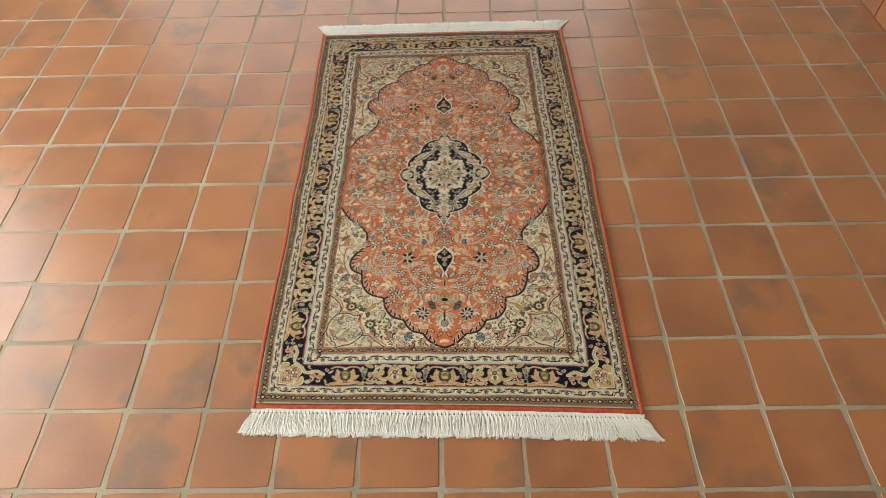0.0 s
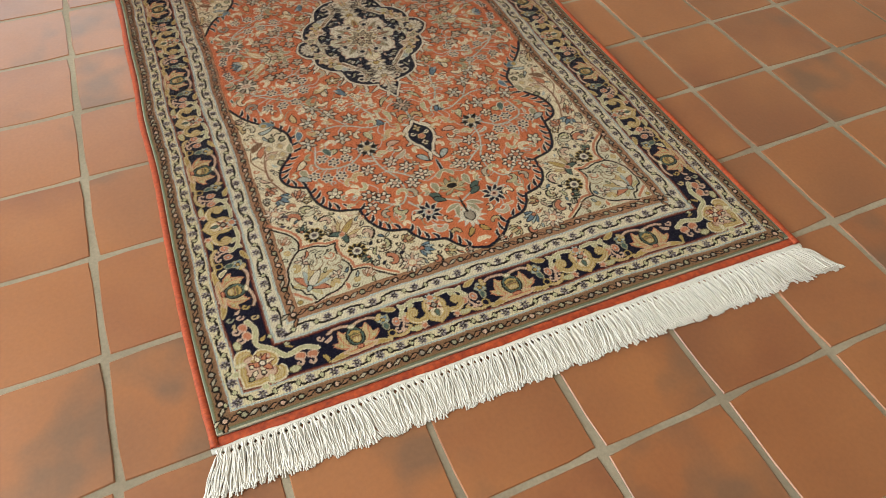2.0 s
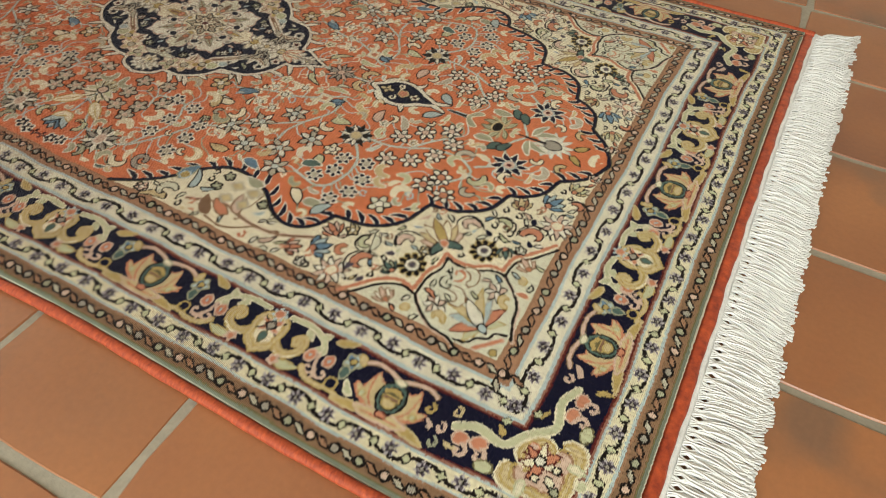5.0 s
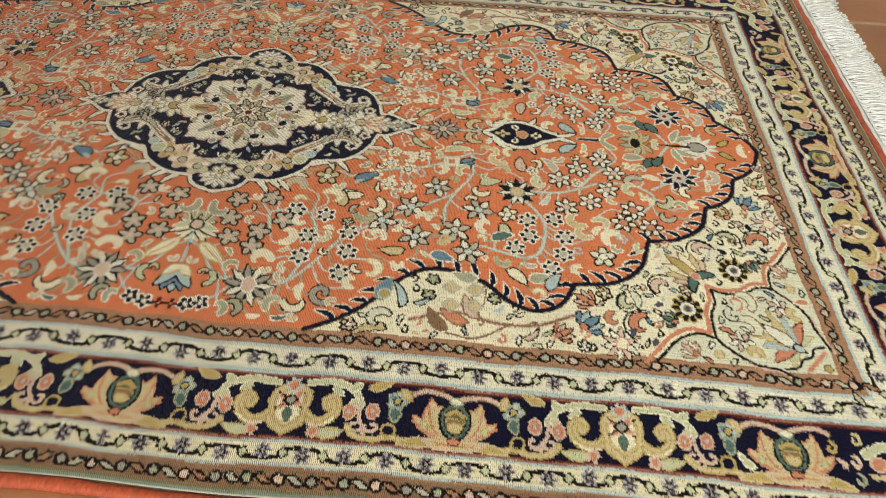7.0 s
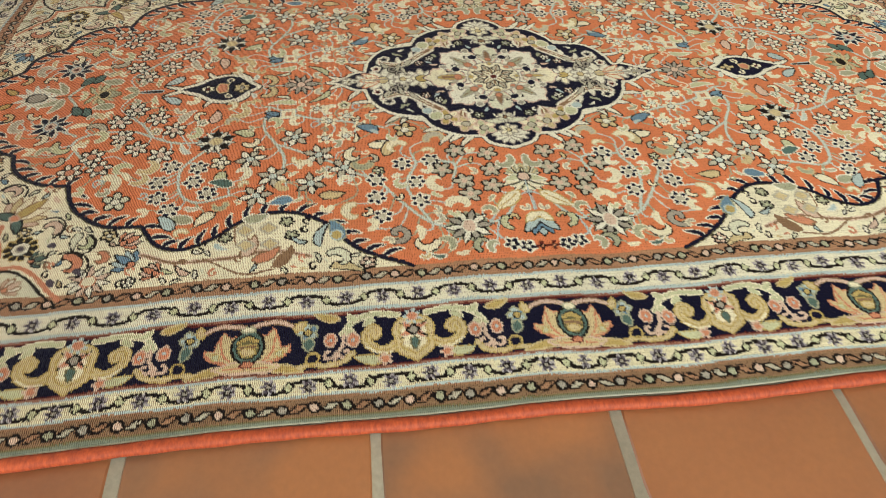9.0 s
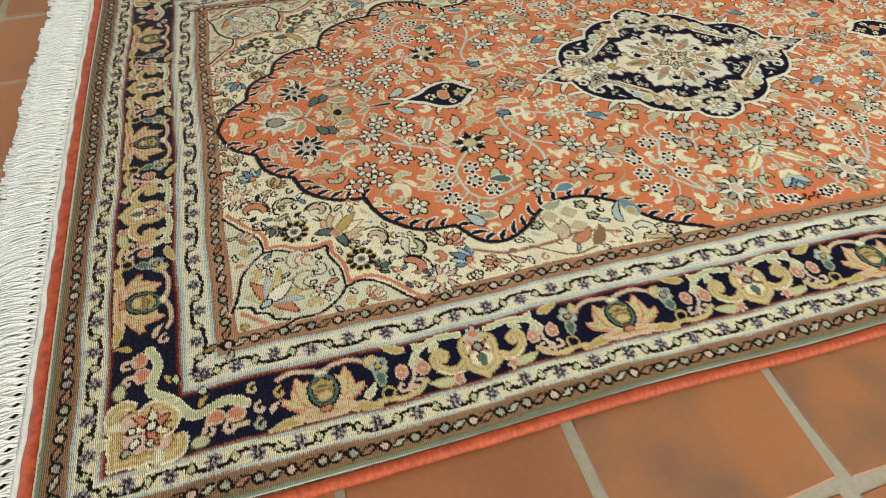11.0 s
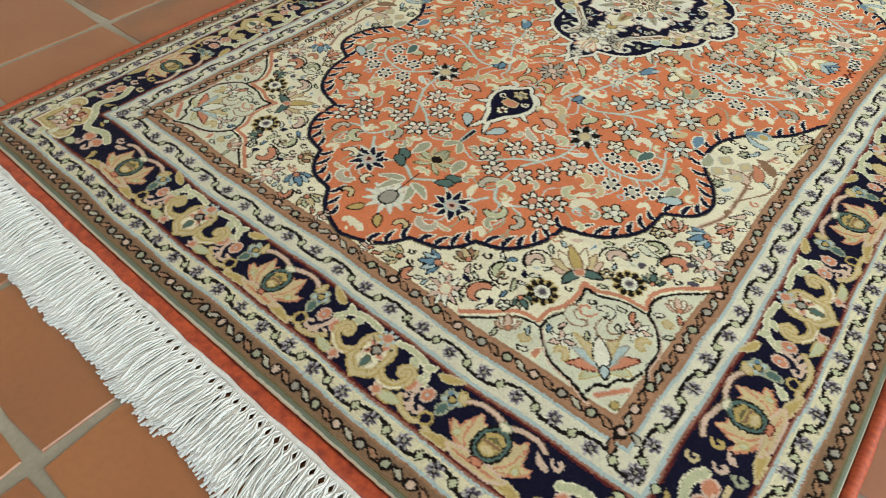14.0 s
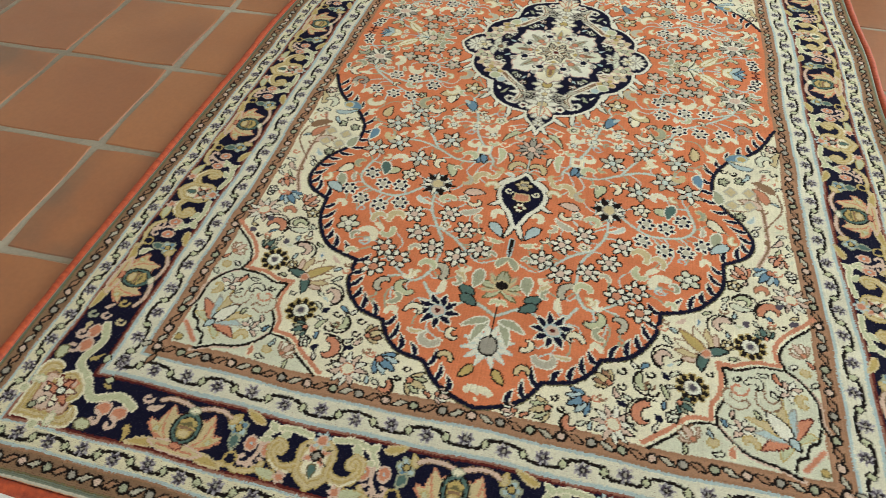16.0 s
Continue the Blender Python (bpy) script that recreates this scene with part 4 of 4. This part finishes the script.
# corner palmette on the mitre, with two green leaves reaching along the sides
cu, cv = HALF_U - 0.0775, HALF_V - 0.0775 / 0.97
line(bend([(cu - 0.022, cv - 0.026), (cu - 0.006, cv - 0.040), (cu - 0.012, cv - 0.066), (cu - 0.004, cv - 0.084)]), 0.0064, "lime", "cream")
line(bend([(cu - 0.026, cv - 0.022), (cu - 0.040, cv - 0.006), (cu - 0.066, cv - 0.012), (cu - 0.084, cv - 0.004)]), 0.0064, "lime", "cream")
for s, t in (((cu + 0.002, cv - 0.058), 0), ((cu - 0.058, cv + 0.002), 90), ((cu + 0.004, cv - 0.075), 0), ((cu - 0.075, cv + 0.004), 90)):
    disc(place(*s, t), 0, 0, 0.0056, 0.0068, "salmon", "pink", 0.0018)
    scroll(place(s[0] + 0.004, s[1] + 0.004, t), 0.0070, 0.8, 0.0040, "pink")
Q = place(cu, cv, -45)
side = [(0.009, -0.028), (0.0155, -0.023), (0.0170, -0.014), (0.0145, -0.008), (0.019, -0.0045), (0.026, -0.006), (0.029, -0.010), (0.026, -0.0125), (0.0265, -0.0165),
        (0.034, -0.015), (0.0400, -0.006), (0.037, 0.003), (0.029, 0.0105), (0.021, 0.014), (0.0165, 0.021), (0.009, 0.027)]
outline = np.vstack([bend([(0.0, -0.029)] + side + [(0.0, 0.036)], 3), bend([(0.0, 0.036)] + [(-x, y) for x, y in side[::-1]] + [(0.0, -0.029)], 3)])
fill(Q(outline), "buff", "cream", 0.0022)
line(Q(outline * (0.92, 0.92)), 0.0020, "gold")
line(Q(outline * (0.74, 0.74)), 0.0022, "gold")
fill(Q(outline * (0.68, 0.68)), "tan")
fill(Q(outline * (0.62, 0.62)), "pink")
line(Q(bend([(-0.010, -0.020), (-0.006, -0.0155), (0.0, -0.0165), (0.006, -0.0155), (0.010, -0.020)])), 0.0022, "wine")
disc(Q, 0, -0.022, 0.0032, 0.0026, "pink", "salmon", 0.0014)
for a in range(-125, 126, 50):
    leaf(P_at(Q, 0, -0.006, -45 + 180 + a), 0.0185, 0.0062, "salmon" if a % 100 == 25 else "cream", "wine", curl=0.2, rim=0.0014)
for f in (1, -1):
    disc(Q, 0.010 * f, 0.003, 0.0026, 0.0026, "cream", "ink", 0.0016)
    leaf(P_at(Q, 0.020 * f, 0.003, -45 - 60 * f), 0.014, 0.0060, "cream", "lime", curl=-0.3 * f)
    disc(Q, 0.023 * f, 0.022, 0.0042, 0.0042, "lime", "cream", 0.0014)
disc(Q, 0, -0.0085, 0.0036, 0.0036, "white", "ink", 0.0020)
disc(Q, 0, 0.010, 0.0030, 0.0044, "cream", "ink", 0.0014)
disc(Q, 0, 0.019, 0.0028, 0.0036, "sage", "ink", 0.0016)
disc(place(cu + 0.020, cv - 0.046), 0, 0, 0.0050, 0.0075, "lime", "olive", 0.0014)
disc(place(cu - 0.046, cv + 0.020), 0, 0, 0.0075, 0.0050, "lime", "olive", 0.0014)


for size in (0.016, 0.0125):
    for _ in range(5000):
        u, v = rng.uniform(0.003, HALF_U - 0.052), rng.uniform(0.003, HALF_V - 0.052)
        j, i, n = int(v / CELL), int(u / CELL), int(size * 0.56 / CELL)
        if zone[j, i] != 6 or (cartoon[max(0, j - n):j + n, max(0, i - n):i + n] != INDEX["navy"]).mean() > 0.04:
            continue
        a, c = rng.uniform(0, 360), rng.choice(["lime", "pink", "buff", "sage", "cream", "gold", "pink"])
        if rng.random() < 0.35:
            scroll(place(u - size * 0.3, v, 0, 1), size * 0.36, 0.8, 0.0032, c)
        else:
            leaf(place(u + 0.5 * size * math.sin(radians(a)), v - 0.5 * size * math.cos(radians(a)), a), size, size * 0.42, c, "cream" if c in ("lime", "sage") else None, curl=rng.choice([-0.7, 0.7]))


def wave_guard(B, length, swing, step):
    """A black meander on cream with a dark little flower in each bay."""
    n = int(length / step)
    step = length / n
    s = np.linspace(-step, length, n * 14)
    soft = np.tanh(2.2 * np.cos(np.pi * s / step)) * swing
    line(B(0)(np.stack([s, soft], 1)), 0.0037, "ink")
    for k in range(n + 1):
        side = -1 if k % 2 == 0 else 1
        P = B(k * step, 0, 1, side * swing * 0.35)
        rosette(P, 7, 0.0080, "lilac", None, "violet", "lilac", gap=0.4)
        rosette(P, 6, 0.0064, "violet", None, "grey", "ink", gap=0.34)
        fill(B((k + 0.5) * step)([(-0.0035, 0), (0, 0.0045), (0.0035, 0), (0, -0.0045)]), "lime", "ink", 0.0014)


def chain_guard(B, length, step):
    """A row of dark-edged beads and slanting leaves on brown."""
    n = int(length / step)
    step = length / n
    for k in range(n + 1):
        disc(B(k * step), 0, 0, 0.0034, 0.0032, ("pink", "grey", "sage")[k % 3], "ink", 0.0024)
        fill(B((k + 0.5) * step)([(-0.0064, -0.0026), (-0.0005, -0.0030), (0.0064, 0.0026), (0.0005, 0.0030)]), "tan" if k % 2 else "stone", "ink", 0.0018)


wave_guard(flank(0.1235), 0.6770, 0.0058, 0.0325)
wave_guard(end(0.1235), 0.3505, 0.0058, 0.0325)
wave_guard(flank(0.0360), 0.7640, 0.0046, 0.0325)
wave_guard(end(0.0360), 0.4368, 0.0046, 0.0325)
chain_guard(flank(0.1478), 0.6500, 0.0258)
chain_guard(end(0.1478), 0.3262, 0.0258)
chain_guard(flank(0.0150), 0.7830, 0.0252)
chain_guard(end(0.0150), 0.4575, 0.0252)


# ---- weaving ----
def settle(u, v):
    """Where a spot of the rug lies on the floor: its near end is pulled a little askew, its flanks are not quite straight."""
    u, v = np.asarray(u, float), np.asarray(v, float)
    pull = np.clip(-v / 0.69, 0, 1.25)
    x = u + 0.0014 * np.sin(15 * v + 1.0 + 2.0 * np.sin(5 * v)) * (u / HALF_U) ** 4 + 0.0025 * np.sin(4.1 * v + 0.6) + 0.0012 * np.sin(11 * v + 2 * u)
    y = v - 0.0285 * u * pull + 0.002 * np.sin(5.3 * u + 1.0)
    return x, y


def lie(u, v):
    """Height of the pile over the floor: almost flat, with faint waves."""
    return 0.0085 + 0.0009 * np.sin(7.3 * v + 1.3 * np.sin(5 * u)) * np.sin(5.9 * u + 0.8) + 0.0006 * np.sin(19 * v + 7 * u)


ku, kv = int(2 * HALF_U / 0.0015), int(2 * HALF_V / 0.0008)
U, V = np.meshgrid(np.linspace(-HALF_U, HALF_U, ku + 1), np.linspace(-HALF_V, HALF_V, kv + 1))
# small drifts of the weave that differ from quarter to quarter
du = 0.0012 * np.sin(23 * V + 3 * np.sign(U) + 9 * U) + 0.0008 * np.sin(71 * V + 31 * U)
dv = 0.0014 * np.sin(19 * U + 2 * np.sign(V)) + 0.0008 * np.sin(53 * U + 41 * V)
ease = np.clip(np.minimum(HALF_U - np.abs(U), HALF_V - np.abs(V)) / 0.02, 0, 1)
draw = np.random.RandomState(5)
ragged = 0.0010 * (draw.rand(2, kv + 1, ku + 1) - 0.5)
ci = np.clip(np.rint((np.abs(U) + (du + ragged[0]) * ease) / CELL), 0, NU - 1).astype(int)
cj = np.clip(np.rint((np.abs(V) + (dv + ragged[1]) * ease) / CELL), 0, NV - 1).astype(int)
table = np.array([YARNS[k] for k in DYES])
yarns = table[cartoon[cj, ci]]
yarns = yarns * (1 + 0.16 * (draw.rand(kv + 1, ku + 1, 1) - 0.5)) * (1 + 0.07 * np.sin(V * 37 + np.sin(V * 91) * 2) * draw.rand(kv + 1, 1))[..., None]
zones = zone[cj, ci]
X, Y = settle(U, V)
Z = lie(U, V) + 0.0002 * (draw.rand(kv + 1, ku + 1) - 0.5) - 0.0006 * (cartoon[cj, ci] == INDEX["ink"])
edge = np.minimum(HALF_U - np.abs(U), HALF_V - np.abs(V))
Z -= 0.0022 * np.clip(1 - edge / 0.006, 0, 1) ** 2
# the rows of tufts lie over towards the near end: slopes show from the far end, steep faces from the near one
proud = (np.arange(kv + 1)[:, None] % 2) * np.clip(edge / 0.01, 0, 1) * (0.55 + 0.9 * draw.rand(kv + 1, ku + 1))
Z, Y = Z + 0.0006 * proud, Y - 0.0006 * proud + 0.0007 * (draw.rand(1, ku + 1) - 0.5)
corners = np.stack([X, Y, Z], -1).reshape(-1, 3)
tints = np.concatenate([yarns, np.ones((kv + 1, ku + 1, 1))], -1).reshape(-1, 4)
# painted shade by face: full on steep near-end faces, fading out at the rim
face_shade = ((np.arange(kv)[:, None] + 1) % 2 * np.clip(edge / 0.01, 0, 1)[:-1, :-1]).reshape(-1)
number = np.arange((kv + 1) * (ku + 1)).reshape(kv + 1, ku + 1)
quads = np.stack([number[:-1, :-1], number[:-1, 1:], number[1:, 1:], number[1:, :-1]], -1).reshape(-1, 4)
qzone = zones[:-1, :-1].reshape(-1)
qu, qv = U[:-1, :-1].reshape(-1), V[:-1, :-1].reshape(-1)

rug = tagged(new("rug"), "red-orange knotted silk rug with navy medallion and white fringe on tiles", "rug")


def pile(name, chosen, label):
    faces = quads[chosen]
    used, inverse = np.unique(faces, return_inverse=True)
    me = mesh_from(name, corners[used], inverse.reshape(-1, 4), PILE, False)
    layer = me.color_attributes.new("yarn", "FLOAT_COLOR", "POINT")
    layer.data.foreach_set("color", tints[used].astype(np.float32).ravel())
    layer = me.attributes.new("south_shade", "FLOAT", "FACE")
    layer.data.foreach_set("value", face_shade[chosen].astype(np.float32))
    return part(name, me, None, rug, label)


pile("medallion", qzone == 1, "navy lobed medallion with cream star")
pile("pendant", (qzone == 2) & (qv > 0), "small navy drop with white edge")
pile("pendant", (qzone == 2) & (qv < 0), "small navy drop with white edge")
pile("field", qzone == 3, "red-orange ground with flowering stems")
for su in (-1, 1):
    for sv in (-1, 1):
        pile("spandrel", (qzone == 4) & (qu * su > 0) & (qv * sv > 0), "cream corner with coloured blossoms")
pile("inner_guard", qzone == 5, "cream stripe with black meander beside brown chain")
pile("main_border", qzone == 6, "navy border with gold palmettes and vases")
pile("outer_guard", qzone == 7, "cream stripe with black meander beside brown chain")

# foundation under the pile
a = np.linspace(-1, 1, 21)
bu, bv = np.meshgrid(a * (HALF_U - 0.001), a * (HALF_V - 0.001))
bx, by = settle(bu, bv)
low, high = np.stack([bx, by, np.full_like(bx, 0.0006)], -1), np.stack([bx, by, np.full_like(bx, 0.0045)], -1)
bm = bmesh.new()
lows = [[bm.verts.new(p) for p in row] for row in low]
highs = [[bm.verts.new(p) for p in row] for row in high]
for j in range(20):
    for i in range(20):
        bm.faces.new((highs[j][i], highs[j][i + 1], highs[j + 1][i + 1], highs[j + 1][i]))
        bm.faces.new((lows[j][i], lows[j + 1][i], lows[j + 1][i + 1], lows[j][i + 1]))
ring = [(0, i) for i in range(20)] + [(j, 20) for j in range(20)] + [(20, 20 - i) for i in range(20)] + [(20 - j, 0) for j in range(20)]
for (j, i), (k, l) in zip(ring, ring[1:] + ring[:1]):
    bm.faces.new((lows[j][i], lows[k][l], highs[k][l], highs[j][i]))
part("foundation", bm, BACKING, rug, "cotton weave under the pile")


def sweep(stations, section):
    """A body swept along stations; each station gives a frame (origin, across) and section gives (across, up) offsets."""
    verts, n = [], len(section)
    for (ox, oy, oz), (ax, ay), grow in stations:
        verts += [(ox + ax * s * grow, oy + ay * s * grow, oz + h * grow) for s, h in section]
    faces = [(k * n + i, k * n + (i + 1) % n, (k + 1) * n + (i + 1) % n, (k + 1) * n + i) for k in range(len(stations) - 1) for i in range(n)]
    return np.array(verts), np.array(faces)


# overcast selvedges on the two long sides, wrapped with silk
oval = [(0.0054 * math.cos(t), 0.0044 * math.sin(t)) for t in np.linspace(0, 2 * np.pi, 11)[:-1]]
for side in (-1, 1):
    stations = []
    for k, v in enumerate(np.linspace(-HALF_V - 0.013, HALF_V + 0.013, 1500)):
        x, y = settle(side * (HALF_U + 0.0042), v)
        stations.append(((float(x), float(y), 0.0052 + 0.0003 * math.sin(v * 40)), (side, 0.0), 1.0 + 0.08 * (k % 2) + 0.05 * math.sin(v * 130) + 0.04 * math.sin(v * 47)))
    part("selvedge", mesh_from("selvedge", *sweep(stations, oval), SELVEDGE), None, rug, "orange overcast side edge")

# flat-woven band and white heading at the two ends
slab = [(-0.0010, 0.0008), (0.0, 0.0046), (0.003, 0.0056), (0.010, 0.0052), (0.0130, 0.0030), (0.0130, 0.0008)]
heading = [(0.0125, 0.0006), (0.0125, 0.0036), (0.0155, 0.0040), (0.0195, 0.0036), (0.0202, 0.0006)]
for sign in (-1, 1):
    for name, section, mat, label in (("end_band", slab, BAND, "orange-red plain woven end band"), ("fringe_heading", heading, COTTON, "white woven edge that holds the fringe")):
        stations = []
        for k, u in enumerate(np.linspace(-HALF_U - 0.010, HALF_U + 0.010, 260)):
            x, y = settle(u, sign * HALF_V)
            grow = 1.0 + 0.05 * math.sin(u * 61 + sign) + 0.03 * math.sin(u * 173)
            stations.append(((float(x), float(y), 0.0), (0.0, sign), grow))
        part(name, mesh_from(name, *sweep(stations, section), mat), None, rug, label)


def tassel_mesh(seed, lean):
    """A knotted bunch of loose cotton threads, foot at the origin, growing along y."""
    r = random.Random(seed)
    verts, faces = [], []
    for k in range(23):
        sx = (k / 22 - 0.5) * 0.0112
        length = 0.061 + r.uniform(-0.0045, 0.0035)
        drift, wave, rise = lean + r.uniform(-0.0055, 0.0055), 0.0018 * math.sin(seed * 1.7) + r.uniform(-0.0022, 0.0022), r.uniform(0.0002, 0.0048)
        thick = r.uniform(0.00090, 0.00130)
        base = len(verts)
        steps = 9
        for i in range(steps + 1):
            t = i / steps
            gather = 1 - 0.82 * math.exp(-((t - 0.09) / 0.05) ** 2)
            x = sx * gather * (1 + 0.35 * t) + drift * t ** 1.2 + wave * (math.sin(6.4 * t + 0.35 * k) - math.sin(0.35 * k)) * min(1.0, 3 * t)
            y = length * t
            z = 0.0030 * (1 - t) ** 2 + rise * math.sin(math.pi * min(1, 1.15 * t)) + thick + (0.0012 if t > 0.95 else 0) * r.random()
            for a in range(4):
                w = thick * (1.2 if t > 0.97 else 1)
                verts.append((x + w * math.cos(a * math.pi / 2 + 0.8), y, z + w * math.sin(a * math.pi / 2 + 0.8)))
        for i in range(steps):
            for a in range(4):
                b = base + i * 4
                faces.append((b + a, b + (a + 1) % 4, b + 4 + (a + 1) % 4, b + 4 + a))
        top = base + steps * 4
        faces.append((top, top + 1, top + 2, top + 3))
    return mesh_from("tassel", np.array(verts), np.array(faces), COTTON)


bunches = [[tassel_mesh(10 * n + m, lean) for m in range(5)] for n, lean in enumerate((-0.036, -0.022, -0.010, 0.0, 0.010, 0.022, 0.036))]
count = 94
pick = random.Random(3)
for sign in (-1, 1):
    for k in range(count):
        u = -HALF_U - 0.005 + (k + 0.5) * (2 * HALF_U + 0.010) / count
        x, y = settle(u, sign * (HALF_V + 0.0175))
        # bunches fan out at the corners and are combed unevenly between them
        spread = 5.5 * max(0.0, abs(u) - 0.36) / 0.12 * (1 if u > 0 else -1)
        comb = 0.9 * math.sin(9 * u + sign) + 0.5 * math.sin(27 * u + 2)
        lean = spread * 0.55 + comb * 0.8
        if sign < 0:
            lean = -lean
        ob = new("tassel", bunches[max(0, min(6, round(3 + lean)))][pick.randrange(5)])
        ob.parent = rug
        ob.matrix_basis = pose(float(x), float(y), 0.0, 0, 0, (180 if sign < 0 else 0) + pick.uniform(-3, 3)) @ Matrix.Diagonal((1, pick.uniform(0.94, 1.06), 1, 1))


# ---- floor tiles ----
PITCH, X0, Y0, SKEW = 0.1960, -0.004, -0.022, -0.6


def tile_mesh(seed):
    r = random.Random(seed)
    h = 0.0944
    rimpts = []
    for k in range(4):
        for i in range(4):
            s = -h + 2 * h * i / 4 if i else -h + 0.004
            w = h + r.uniform(-0.0009, 0.0006)
            c, q = math.cos(k * math.pi / 2), math.sin(k * math.pi / 2)
            rimpts.append((s * c + w * q, s * q - w * c))
    bm = bmesh.new()
    outer = [bm.verts.new((x, y, -0.0065)) for x, y in rimpts]
    inner = [bm.verts.new((x * 0.978, y * 0.978, 0.0)) for x, y in rimpts]
    middle = [bm.verts.new((x * 0.992, y * 0.992, -0.0014)) for x, y in rimpts]
    n = len(rimpts)
    for i in range(n):
        j = (i + 1) % n
        bm.faces.new((outer[i], outer[j], middle[j], middle[i]))
        bm.faces.new((middle[i], middle[j], inner[j], inner[i]))
    bm.faces.new(inner)
    return finish(bm, "tile", TILE)


tiles = [tile_mesh(n) for n in range(10)]
turns = random.Random(8)
far = bmesh.new()
for i in range(math.floor((WEST - X0) / PITCH) - 1, math.ceil((EAST - X0) / PITCH) + 1):
    for j in range(math.floor((SOUTH - Y0) / PITCH), math.ceil((NORTH - Y0) / PITCH)):
        x, y = X0 + (i + 0.5) * PITCH, Y0 + (j + 0.5) * PITCH
        if not (WEST - 0.15 < x < EAST + 0.12):
            continue
        m = pose(0, 0, 0, 0, 0, SKEW) @ pose(x + turns.uniform(-0.0012, 0.0012), y + turns.uniform(-0.0012, 0.0012), turns.uniform(-0.0007, 0.0003) - 0.0003,
                 turns.uniform(-0.15, 0.15), turns.uniform(-0.15, 0.15), 90 * turns.randrange(4) + turns.uniform(-0.35, 0.35))
        me = tiles[turns.randrange(10)]
        if -2.0 < x < EAST and -1.25 < y < 1.75:
            ob = new("tile", me)
            ob.parent = floor
            ob.matrix_basis = m
        else:
            before = len(far.verts)
            far.from_mesh(me)
            far.verts.ensure_lookup_table()
            bmesh.ops.transform(far, matrix=m, verts=far.verts[before:])
rest = part("tile", far, TILE, floor)
tagged(rest, kind="stuff")

# clay skirting along the east wall, tile by tile
skirting = tagged(new("baseboard"), "terracotta skirting tiles along the wall foot", "baseboard", kind="structure")
bm = box(bmesh.new(), -0.006, 0.006, -0.0955, 0.0955, -0.040, 0.040, 0.002)
piece = finish(bm, "tile", TILE)
for j in range(int((NORTH - SOUTH) / PITCH)):
    ob = new("tile", piece)
    ob.parent = skirting
    ob.matrix_basis = pose(EAST - 0.008 + turns.uniform(-0.0005, 0.0005), SOUTH + (j + 0.5) * PITCH, 0.0405, 0, 0, turns.choice((0, 180)))
